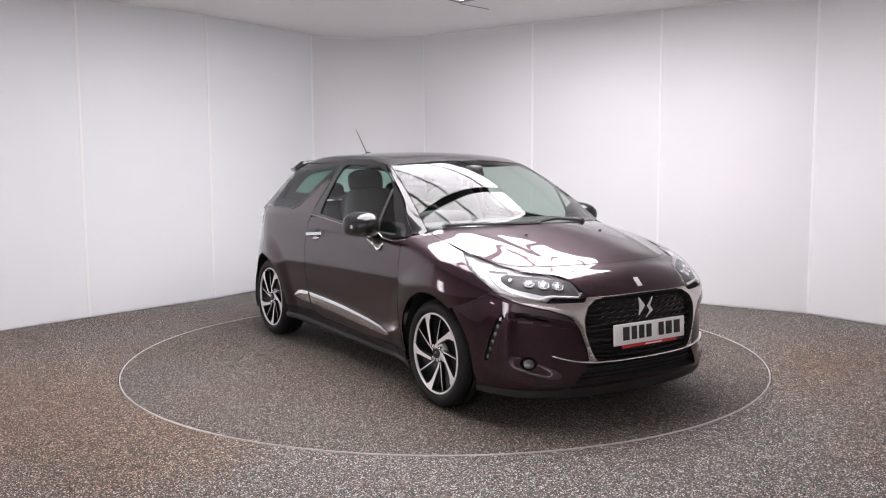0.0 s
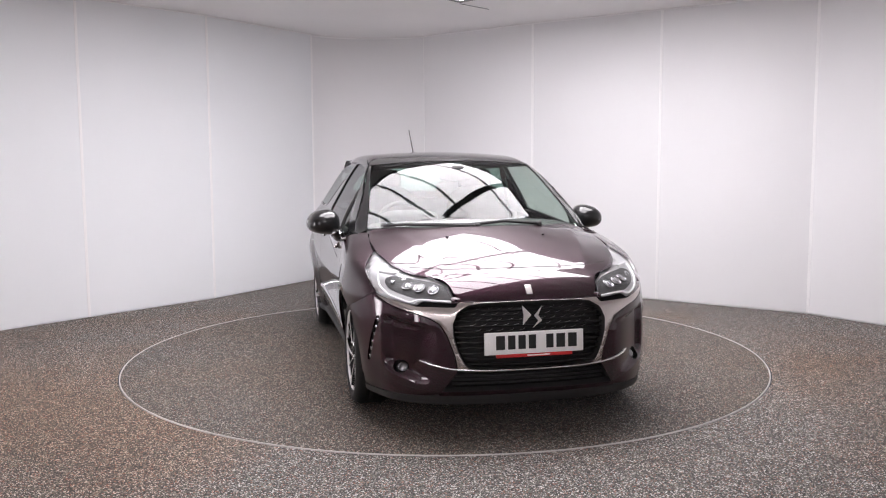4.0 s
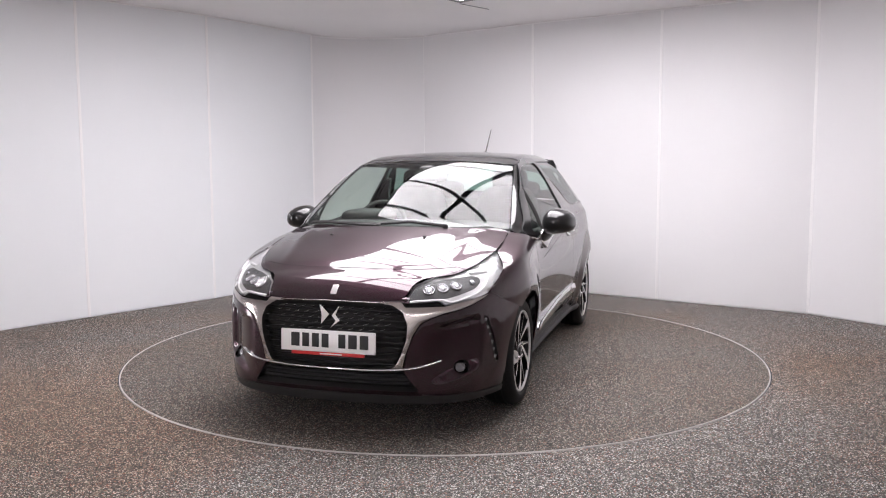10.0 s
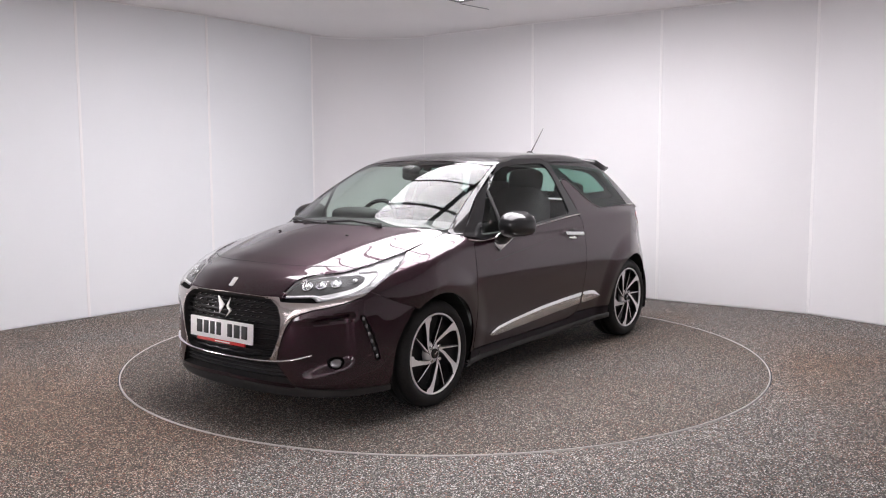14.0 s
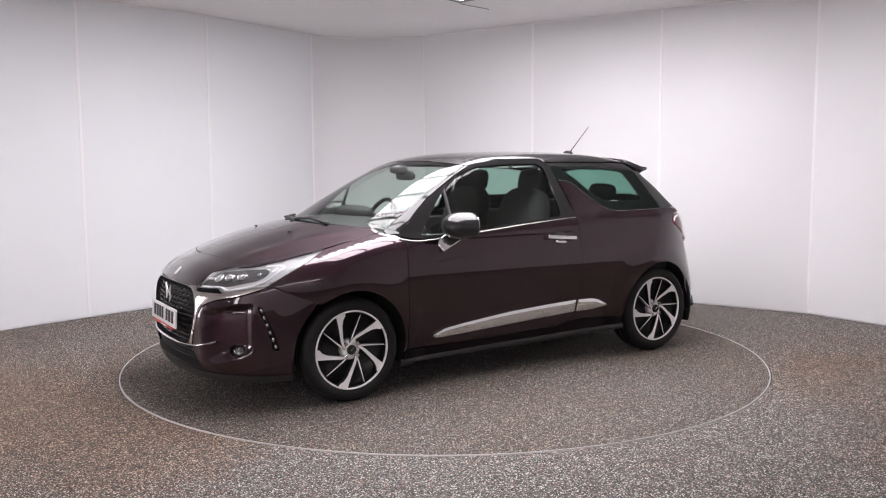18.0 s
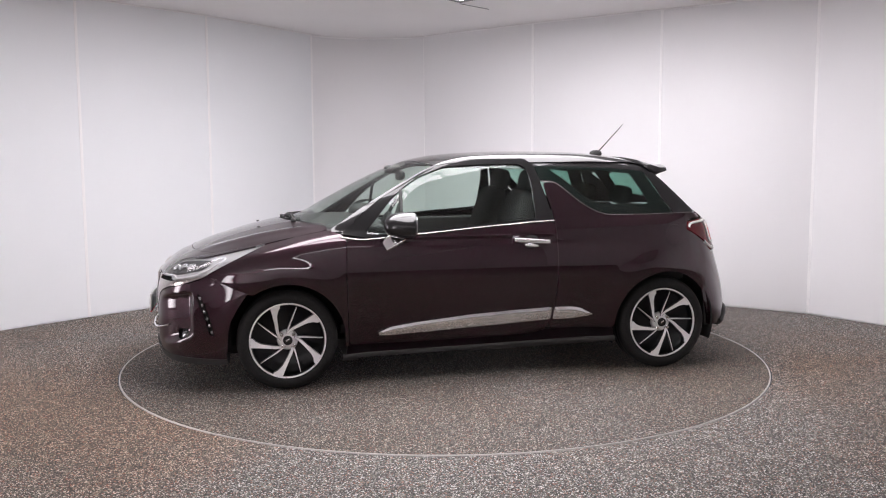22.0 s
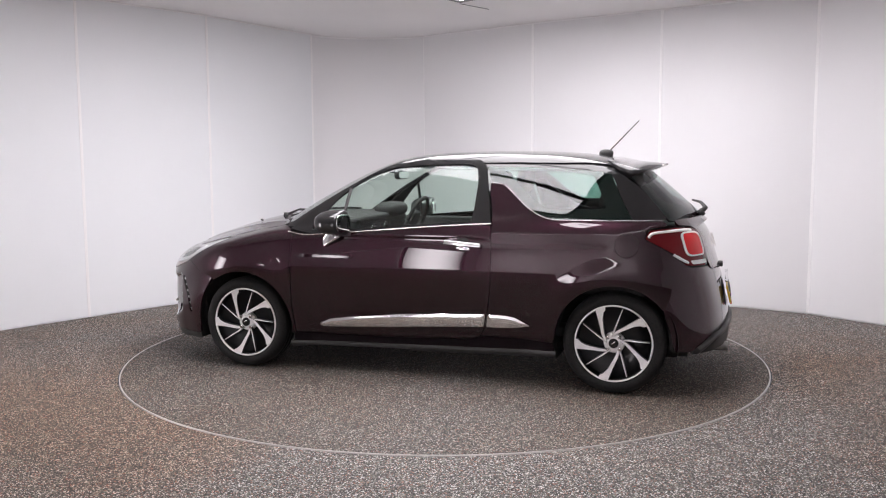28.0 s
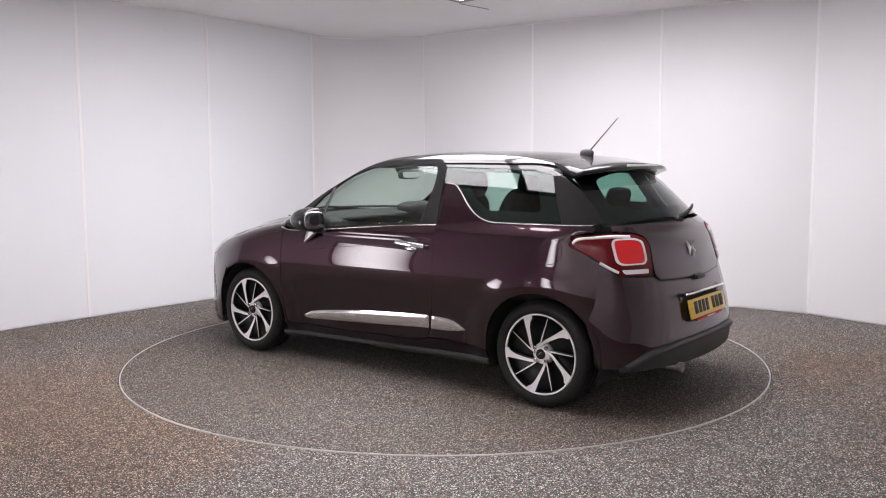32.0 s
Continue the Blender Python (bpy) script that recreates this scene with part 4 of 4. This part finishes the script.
    part("light_guide", ribbon_mesh("light_guide", "front", GUIDE, 0.010, LIGHT_GUIDE, lift=-0.007, height=0.005, r=0.02, flip=f), LIGHT_GUIDE, lamp, "pale light guide")
    cover = part("lamp_cover", panel_mesh("lamp_cover", "front", HEADLAMP, COVER, lift=0.007, thick=0.004, r=0.012, fine=0.012, flip=f, tilt=((0.75, 0.1, 0.2),)), COVER, lamp, "clear cover")
    cover.visible_shadow = False
    drl = panel("daytime_lamp", "front", DRL_HOLE, DARK_VOID, CAR, "upright daytime lamp with six small lenses", lift=-0.02, thick=-0.02, r=0.01, fine=0.015, flip=f)
    for k in range(6):
        s = k / 5
        part("small_lens", pillow((0.009, 0.011, 0.006), (0, 0, 0), 0.7), LENS, drl, at=spot("front", 44.9 + 3.9 * s, 0.574 - 0.205 * s, -0.008, f))
    fog = panel("fog_lamp", "front", FOG_HOLE, DARK_VOID, CAR, "round fog lamp in a dark socket", lift=-0.035, thick=-0.035, r=0.03, fine=0.015, flip=f)
    part("fog_lens", pillow((0.034, 0.032, 0.016), (0, 0, 0), 0.95), FOG_LENS, fog, at=spot("front", 36.8, 0.348, -0.018, f))

# rear lamps
TAIL_LAMP = [(57.5, 0.928), (55.8, 0.976), (45, 0.990), (34, 0.978), (30.0, 0.955), (29.0, 0.92), (29.2, 0.80), (31, 0.760), (42, 0.767), (48, 0.842), (53.5, 0.893)]
TAIL_BOX = [(44.4, 0.943), (43.2, 0.961), (35.2, 0.959), (32.0, 0.942), (31.4, 0.847), (32.5, 0.820), (41.3, 0.820), (43.2, 0.837)]
TAIL_RED = [(43.6, 0.940), (42.6, 0.953), (35.6, 0.951), (32.8, 0.937), (32.2, 0.85), (33.0, 0.828), (40.8, 0.828), (42.4, 0.842)]
for f in (False, True):
    lamp = panel("tail_lamp", "rear", TAIL_LAMP, RED_DARK, CAR, "red tail lamp with a white frame", lift=0.003, thick=0.02, r=0.015, fine=0.02, flip=f)
    part("lamp_frame", panel_mesh("lamp_frame", "rear", TAIL_BOX, WHITE_LAMP, lift=0.009, thick=0.008, r=0.02, fine=0.012, flip=f, holes=(TAIL_RED,)), WHITE_LAMP, lamp, "white frame")
    part("brake_lens", panel_mesh("brake_lens", "rear", TAIL_RED, RED_COVER, lift=0.006, thick=0.005, r=0.02, fine=0.015, flip=f), RED_COVER, lamp, "bright red lens")
    part("reverse_lens", panel_mesh("reverse_lens", "rear", [(41.5, 0.797), (31.4, 0.795), (31.6, 0.772), (40.5, 0.774)], WHITE_LAMP, lift=0.007, thick=0.006, r=0.01, fine=0.012, flip=f), WHITE_LAMP, lamp, "clear reversing lens")
    # white ribbon painted where the upper edge mirrors light
    part("lamp_edge_glint", ribbon_mesh("lamp_edge_glint", "rear", [(56.5, 0.936), (55.2, 0.962), (50, 0.969), (43, 0.974), (37, 0.968)], 0.016, WHITE_LAMP, lift=0.006, height=0.004, flip=f), WHITE_LAMP, lamp, "white ribbon for the glint along the upper edge")
    part("lamp_sweep", ribbon_mesh("lamp_sweep", "rear", [(48.2, 0.838), (45, 0.806), (42.5, 0.785)], 0.016, WHITE_LAMP, lift=0.006, height=0.004, flip=f), WHITE_LAMP, lamp)


# ---- wheels ----
def polar(r, a):
    return (-r * math.cos(radians(a)), r * math.sin(radians(a)))


def blade(pts, turn, face, edge):
    """A flat spoke from a polar outline: front at face near the rim, sunk towards the hub."""
    bm = plate_shape([polar(r, a + turn) for r, a in pts], -edge)
    for v in bm.verts:
        r = math.hypot(v.co.x, v.co.z)
        v.co.y += face - 0.020 * (1 - min(1, r / 0.224)) ** 1.5
    bmesh.ops.bevel(bm, geom=[e for e in bm.edges if e.calc_face_angle(0) > 0.8], offset=0.0012, segments=1, affect="EDGES")
    return bm


WIDE = [(0.042, 75), (0.065, 52), (0.09, 36), (0.12, 24), (0.16, 16.5), (0.20, 12.5), (0.224, 11), (0.224, 3), (0.224, -5), (0.207, -4.5), (0.19, 0.5), (0.16, 6), (0.12, 12), (0.09, 20), (0.065, 32), (0.045, 45)]
SLIM = [(0.045, 70), (0.09, 53.5), (0.15, 45), (0.212, 41.2), (0.212, 39.6), (0.15, 41.4), (0.09, 46), (0.045, 54)]


def mesh_from(bm, name, mat, side=None):
    """A mesh from a bmesh; with a second material, all but its outer face takes that."""
    me = bpy.data.meshes.new(name)
    bm.normal_update()
    for f in bm.faces:
        f.material_index = int(side is not None and f.normal.y < 0.8)
    bm.to_mesh(me)
    bm.free()
    me.materials.append(mat)
    if side:
        me.materials.append(side)
    return me


def wheel_meshes():
    out = {"wheel": mesh_from(revolve([(0.05, -0.06), (0.21, -0.085), (0.221, -0.03), (0.2225, -0.010), (0.2225, -0.19), (0.19, -0.19)]), "wheel", WHEEL_BLACK)}
    subs = [("tyre", mesh_from(revolve([(0.232, -0.185), (0.232, -0.012), (0.237, -0.006), (0.246, -0.001), (0.260, 0.003), (0.274, 0.0), (0.288, -0.008), (0.298, -0.020), (0.304, -0.036), (0.3055, -0.05),
             (0.306, -0.07), (0.302, -0.072), (0.302, -0.078), (0.306, -0.080), (0.306, -0.115), (0.302, -0.117), (0.302, -0.123), (0.306, -0.125), (0.3055, -0.15), (0.302, -0.17), (0.290, -0.19), (0.26, -0.205), (0.232, -0.185)], 96), "tyre", RUBBER), "black rubber tyre"),
            ("rim_lip", mesh_from(revolve([(0.2215, -0.016), (0.2215, -0.0075), (0.224, -0.0045), (0.228, -0.004), (0.2315, -0.007), (0.2325, -0.012), (0.2235, -0.02), (0.2215, -0.016)], 96), "rim_lip", ALLOY), "machined rim edge"),
            ("brake_disc", mesh_from(revolve([(0.05, -0.088), (0.138, -0.088), (0.138, -0.108), (0.05, -0.108)]), "brake_disc", STEEL), "steel brake disc"),
            ("hub", mesh_from(revolve([(0.0, -0.024), (0.050, -0.026), (0.060, -0.036), (0.065, -0.06), (0.0, -0.06)], 40), "hub", ALLOY), "")]
    for k in range(5):
        subs.append(("spoke", mesh_from(blade(WIDE, 72 * k + 34, -0.006, 0.030), "spoke", ALLOY, WHEEL_BLACK), "machined twisted spoke"))
        subs.append(("slim_spoke", mesh_from(blade(SLIM, 72 * k + 34, -0.009, 0.025), "slim_spoke", ALLOY, WHEEL_BLACK), ""))
    subs.append(("centre_cap", mesh_from(tube(0.030, 0.027, 0.012, (0, -0.017, 0), (-90, 0, 0), 28, 0.002), "centre_cap", BLACK_GLOSS), "black centre cap"))
    subs.append(("cap_mark", mesh_from(block((0.026, 0.004, 0.007), (0, -0.010, 0.004), 0.001, (0, 35, 0)), "cap_mark", CHROME), ""))
    for k in range(4):
        a = 45 + 90 * k
        subs.append(("wheel_bolt", mesh_from(tube(0.0115, 0.010, 0.018, (*polar(0.050, a)[:1], -0.018, polar(0.050, a)[1]), (-90, 0, 0), 12, 0.001), "wheel_bolt", CHROME), ""))
    return out["wheel"], subs


def wheels():
    barrel, subs = wheel_meshes()
    for x, s, spin in ((AXLE, 1, 0), (AXLE, -1, 0), (-AXLE, 1, 2), (-AXLE, -1, 20)):
        w = part("wheel", barrel, None, CAR, "two-tone alloy wheel with twisted spokes", pose(x, s * (0.826 if x > 0 else 0.820), WHEEL_R, 0, 0, 0 if s > 0 else 180) @ pose(0, 0, 0, 0, spin, 0))
        for name, me, label in subs:
            part(name, me, None, w, label)
        liner = bmesh.new()
        rings = [[liner.verts.new((x + 0.372 * math.cos(radians(t)), s * y, WHEEL_R + 0.372 * math.sin(radians(t)))) for y in (0.80, 0.50)] for t in range(-20, 201, 10)]
        for q, p in zip(rings, rings[1:]):
            liner.faces.new((q[0], q[1], p[1], p[0]))
        liner.faces.new([r[1] for r in rings])
        part("arch_liner", liner, DARK_VOID, CAR)


wheels()


# ---- door mirrors, handles ----
def mirrors():
    for s in (1, -1):
        bm = pillow((0.145, 0.102, 0.080), (0, 0, 0), 0.80, n=32)
        for v in bm.verts:
            if v.co.x < -0.045:
                v.co.x = -0.045 - (v.co.x + 0.045) * -0.15
            v.co.z -= 0.012 * (v.co.y / 0.09) ** 2
            v.co.z *= 1 - 0.16 * (v.co.y * s / 0.09)
        m = part("door_mirror", bm, BLACK_GLOSS, CAR, "glossy black door mirror on a chrome foot", pose(0.505, s * 0.907, 0.998, 0, 0, -8 * s))
        part("mirror_glass", pillow((0.004, 0.082, 0.058), (-0.055, 0, -0.002), 0.6), CHROME, m, "mirror glass")
        part("mirror_foot", block((0.135, 0.022, 0.085), (0.085, -s * 0.070, -0.098), 0.007, (s * 30, 30, 0)), CHROME, m, "chrome foot")
        part("mirror_arm", block((0.09, 0.09, 0.03), (0.0, -s * 0.09, -0.075), 0.012), BLACK_PLASTIC, m)


mirrors()
for door, s in zip(DOORS, (False, True)):
    m = spot("side", -0.31, 0.872, 0.0, s)
    # flat dark pad stands in for the shaded cup behind the handle
    cup = part("handle_cup_shade", pillow((0.050, 0.044, 0.003), (0, 0, 0.001), 0.95), DARK_VOID, door, "dark pad painted as the shade of the handle cup")
    cup.matrix_local = m
    k = -1 if s else 1
    grip = part("door_handle", block((0.235, 0.026, 0.014), (0, 0, 0.026), 0.006, (0, 0, -4.5 * k), 3), CHROME, door, "chrome handle", m)
    part("handle_lip", pillow((0.046, 0.011, 0.006), (0, -0.026, 0.006), 0.8, (0, 0, -4.5 * k)), CHROME, grip, "chrome lower lip")
    for dx in (-0.095, 0.095):
        part("handle_foot", block((0.03, 0.02, 0.03), (dx, -dx * 0.08 * k, 0.010), 0.004), CHROME, grip)
    # dark ribbon painted along the crease in place of its shade
    part("door_crease_shade", ribbon_mesh("door_crease_shade", "side", [(0.66, 0.780), (0.30, 0.822), (-0.13, 0.868)], 0.006, DARK_VOID, lift=0.0, height=0.0004, flip=s, taper=(1.0, 0.3)), DARK_VOID, door)


# ---- plates, emblems ----
def number_plate(view_x, z, facing, mat, tilt):
    p = part("number_plate", block((0.52, 0.012, 0.111), (0, 0, 0), 0.004), mat, CAR, "number plate with dark bars", pose(view_x, 0, z, 0, 0, 0) @ pose(0, 0, 0, 0, 0, 90 if facing > 0 else -90) @ pose(0, 0, 0, tilt, 0, 0))
    x = -0.212
    for k, w in enumerate((0.058, 0.050, 0.050, 0.050, 0.050, 0.058, 0.058)):
        if k == 4:
            x += 0.038
        part("plate_bar", block((w - 0.012, 0.004, 0.070), (x + w / 2 + 0.005, -0.0065, 0.004), 0.001), PLATE_INK, p)
        x += w + 0.004
    part("plate_strip", block((0.40, 0.010, 0.016), (0, -0.001, -0.064), 0.002), RED_TRIM, p, "red strip below the plate")
    part("plate_strip_mark", block((0.12, 0.003, 0.006), (0.02, -0.007, -0.064)), PLATE_WHITE, p)
    for s in (-1, 1):
        part("plate_screw", tube(0.006, 0.005, 0.004, (s * 0.235, -0.008, 0.005), (90, 0, 0), 12), mat, p)
    return p


number_plate(2.080, 0.485, 1, PLATE_WHITE, -3)
number_plate(-1.876, 0.545, -1, PLATE_YELLOW, -13)
part("plate_recess", block((0.03, 0.60, 0.19), (-1.825, 0, 0.545), 0.01, (0, 12, 0)), DARK_VOID, CAR)
part("plate_lamp_bar", block((0.02, 0.56, 0.014), (-1.862, 0, 0.633), 0.005), CHROME, CAR, "chrome bar above the plate")


def emblem(m, size, name="emblem"):
    """A pointed wing and a bent stroke side by side, in plain chrome."""
    e = part(name, plate_shape([(-0.55 * size, 0.55 * size), (-0.06 * size, 0.06 * size), (-0.50 * size, -0.45 * size), (-0.46 * size, 0.0)], 0.008, 0.0015), EMBLEM, CAR, "chrome emblem of two strokes", m)
    part("emblem_stroke", plate_shape([(0.50 * size, 0.50 * size), (0.10 * size, 0.0), (0.32 * size, -0.26 * size), (0.02 * size, -0.62 * size), (0.52 * size, -0.24 * size), (0.30 * size, 0.02 * size)], 0.008, 0.0015), EMBLEM, e)


emblem(pose(2.052, 0, 0.612, 0, 0, 90), 0.10)
emblem(pose(-1.776, 0.0, 0.872, 0, 0, -90) @ pose(0, 0, 0, -17, 0, 0), 0.085)
badge = spot("top", 1.985, 0.0, 0.002)
part("bonnet_badge", block((0.032, 0.058, 0.006), (0, 0, 0), 0.002), EMBLEM, CAR, "small chrome badge", badge)
# dark line drawn as the groove at the bonnet's front joint
part("bonnet_shut_line", ribbon_mesh("bonnet_shut_line", "top", [(1.66, -0.555), (1.75, -0.42), (1.81, -0.20), (1.825, 0), (1.81, 0.20), (1.75, 0.42), (1.66, 0.555)], 0.005, DARK_VOID, lift=0.0005, height=0.0005), DARK_VOID, CAR)
for s in (1, -1):
    part("washer_jet", pillow((0.011, 0.008, 0.005), (1.385, s * 0.286, 0.962), 0.8), BLACK_PLASTIC, CAR)


# ---- roof spoiler, aerial, wipers, exhaust ----
def spoiler():
    verts, faces = [], []
    n = 25
    for k in range(n):
        y = -0.56 + 1.12 * k / (n - 1)
        q = abs(y) / 0.56
        tip = -1.460 + 0.10 * q ** 2.5
        zt, root = 1.362 - 0.035 * q ** 2, -1.17 + 0.02 * q
        verts += [(root, y, float(ROOF(root)) + 0.004 - 0.09 * y * y), (-1.33, y, 1.376 - 0.05 * q ** 2), (tip, y, zt), (tip - 0.004, y, zt - 0.016), (tip + 0.05, y, zt - 0.034), (-1.27, y, 1.325 - 0.05 * q ** 2)]
    for k in range(n - 1):
        for j in range(6):
            faces.append((6 * k + j, 6 * k + (j + 1) % 6, 6 * k + 6 + (j + 1) % 6, 6 * k + 6 + j))
    faces += [tuple(range(6))[::-1], tuple(range(6 * n - 6, 6 * n))]
    me = mesh_of("roof_spoiler", verts, faces, BLACK_GLOSS, True)
    bm = bmesh.new()
    bm.from_mesh(me)
    bmesh.ops.recalc_face_normals(bm, faces=bm.faces[:])
    bm.to_mesh(me)
    bm.free()
    part("roof_spoiler", me, None, CAR, "glossy black roof spoiler")


spoiler()
# pale strip along the rear edge of the spoiler
part("spoiler_strip", block((0.016, 0.42, 0.012), (-1.457, 0, 1.354), 0.004), WHITE_LAMP, CAR, "pale strip along the rear edge of the spoiler")
mast = part("aerial", pillow((0.048, 0.018, 0.028), (-1.072, 0, 1.428), 0.85), BLACK_PLASTIC, CAR, "slim raked roof aerial")
part("aerial_rod", rod([(-1.09, 0, 1.442), (-1.187, 0, 1.543), (-1.283, 0, 1.643)], [0.0045, 0.0035, 0.0025]), BLACK_PLASTIC, mast)
for path, name in (([(1.22, -0.06, 1.005), (1.17, -0.28, 1.01), (1.06, -0.46, 1.01), (0.98, -0.60, 1.0)], "wiper"), ([(1.16, 0.34, 1.005), (1.17, 0.12, 1.028), (1.20, -0.10, 1.012), (1.17, -0.30, 1.012)], "wiper")):
    w = part(name, rod(path, 0.008), BLACK_PLASTIC, CAR, "black windscreen wiper")
    part("wiper_blade", rod([(x - 0.01, y, z + 0.004) for x, y, z in path], 0.006, 6), RUBBER, w)
    part("wiper_pivot", tube(0.018, 0.014, 0.03, path[0] if name else path[-1]), BLACK_PLASTIC, w)
rw = part("rear_wiper", rod([(-1.695, 0.0, 1.05), (-1.72, -0.03, 1.07), (-1.685, -0.20, 1.098), (-1.625, -0.36, 1.105)], [0.018, 0.014, 0.010, 0.007]), BLACK_PLASTIC, CAR, "black rear wiper")
part("wiper_boss", tube(0.028, 0.022, 0.03, (-1.695, 0, 1.04), (0, -50, 0)), BLACK_PLASTIC, rw)
flap = [(-1.30 + 0.068 * math.cos(k * math.tau / 24), 0.890 + 0.070 * math.sin(k * math.tau / 24)) for k in range(25)]
part("fuel_flap", ribbon_mesh("fuel_flap", "side", flap, 0.004, DARK_VOID, lift=0.0, height=0.0006), DARK_VOID, CAR, "round seam of the fuel flap")
part("exhaust_pipe", tube(0.03, 0.03, 0.16, (-1.80, 0.35, 0.235), (0, 90, 0), 20), STEEL, CAR, "steel exhaust pipe")
part("tailgate_latch", block((0.03, 0.11, 0.028), (-1.822, 0, 0.708), 0.006), BLACK_PLASTIC, CAR, "black tailgate catch")
part("silencer", pillow((0.22, 0.28, 0.07), (-1.55, 0.1, 0.25), 0.6), DARK_VOID, CAR)


# ---- inside the car ----
part("parcel_shelf", block((0.50, 1.20, 0.02), (-1.36, 0, 0.985), 0.006), DASH, CAR)
part("headlining", panel_mesh("headlining", "top", both([(0.33, 0), (0.24, 0.47), (-0.4, 0.50), (-1.15, 0.46), (-1.2, 0)]), LINER, lift=-0.035, thick=0.004, fine=0.07), LINER, CAR)
part("dashboard", block((0.42, 1.28, 0.30), (0.80, 0, 0.84), 0.06, segments=4), DASH, CAR)
part("dash_top", pillow((0.26, 0.62, 0.03), (0.83, 0, 0.975), 0.5), DASH, CAR)
part("binnacle", pillow((0.10, 0.19, 0.055), (0.62, -0.36, 1.015), 0.7), DASH, CAR)
for y in (-0.56, -0.12, 0.12, 0.56):
    vent = part("air_vent", tube(0.042, 0.042, 0.02, (0.585, y, 0.885), (0, 90, 0), 24, 0.003), DARK_VOID, CAR)
    part("vent_ring", revolve([(0.040, 0), (0.043, 0.006), (0.047, 0.006), (0.049, 0), (0.040, 0)], 28, "z"), CHROME, vent, "chrome ring", pose(0.574, y, 0.885, 0, -90, 0))
part("cabin_floor", block((2.3, 1.3, 0.06), (-0.25, 0, 0.33), 0.01), DASH, CAR)
for s in (1, -1):
    part("door_card", block((1.25, 0.05, 0.42), (0.2, s * 0.735, 0.73), 0.02), DASH, CAR)
    part("rear_card", block((0.95, 0.05, 0.40), (-0.95, s * 0.70, 0.78), 0.02), DASH, CAR)


def seat(x, y):
    st = part("front_seat", pillow((0.27, 0.25, 0.10), (x, y, 0.55), 0.5), CLOTH, CAR, "black cloth seat")
    part("backrest", pillow((0.085, 0.245, 0.34), (x - 0.33, y, 0.86), 0.55, (0, -17, 0)), CLOTH, st)
    part("headrest", pillow((0.055, 0.135, 0.085), (x - 0.46, y, 1.235), 0.6, (0, -10, 0)), CLOTH, st)
    for d in (-0.05, 0.05):
        part("headrest_post", rod([(x - 0.42, y + d, 1.10), (x - 0.45, y + d, 1.20)], 0.007, 8), STEEL, st)


seat(0.02, 0.36)
seat(0.02, -0.36)
bench = part("rear_bench", pillow((0.24, 0.60, 0.10), (-0.75, 0, 0.58), 0.4), CLOTH, CAR, "black cloth rear bench")
part("backrest", pillow((0.08, 0.60, 0.27), (-1.03, 0, 0.80), 0.4, (0, -18, 0)), CLOTH, bench)
for y in (-0.33, 0.33):
    part("headrest", pillow((0.045, 0.125, 0.065), (-1.13, y, 1.14), 0.55, (0, -12, 0)), CLOTH, bench)
    for d in (-0.045, 0.045):
        part("headrest_post", rod([(-1.11, y + d, 1.00), (-1.13, y + d, 1.10)], 0.006, 8), STEEL, bench)
wheel_ring = [(0.0, 0.18 * math.cos(k * math.tau / 32), 0.18 * math.sin(k * math.tau / 32)) for k in range(33)]
sw = part("steering_wheel", rod(wheel_ring, 0.015, 8), BLACK_PLASTIC, CAR, "black steering wheel", pose(0.42, -0.36, 0.94, 0, -25, 0))
part("steering_hub", pillow((0.03, 0.08, 0.06), (0.02, 0, 0), 0.6), BLACK_PLASTIC, sw)
for a in (0, 180, 270):
    part("steering_spoke", rod([(0.015, 0.05 * math.cos(radians(a)), 0.05 * math.sin(radians(a))), (0, 0.17 * math.cos(radians(a)), 0.17 * math.sin(radians(a)))], 0.012, 8), SATIN, sw)
rear_mirror = part("inside_mirror", pillow((0.02, 0.115, 0.035), (0.40, 0, 1.285), 0.55), BLACK_PLASTIC, CAR, "inside mirror")
part("mirror_glass", pillow((0.002, 0.105, 0.028), (0.379, 0, 1.285), 0.55), CHROME, rear_mirror)
part("mirror_mount", pillow((0.06, 0.05, 0.03), (0.45, 0, 1.325), 0.7), BLACK_PLASTIC, rear_mirror)


# ---- the turn of table and car ----
def motions():
    rows_car, rows_table = [], []
    for k in range(33):
        turn = -57.03 - 5.027 * k
        rows_table.append((float(k), pose(0, 0, 0, 0, 0, turn)))
        rows_car.append((float(k), pose(0, 0, 0, 0, 0, turn) @ pose(-0.0788, 0.0047, 0.004)))
    walk(TABLE, rows_table)
    walk(CAR, rows_car)


motions()
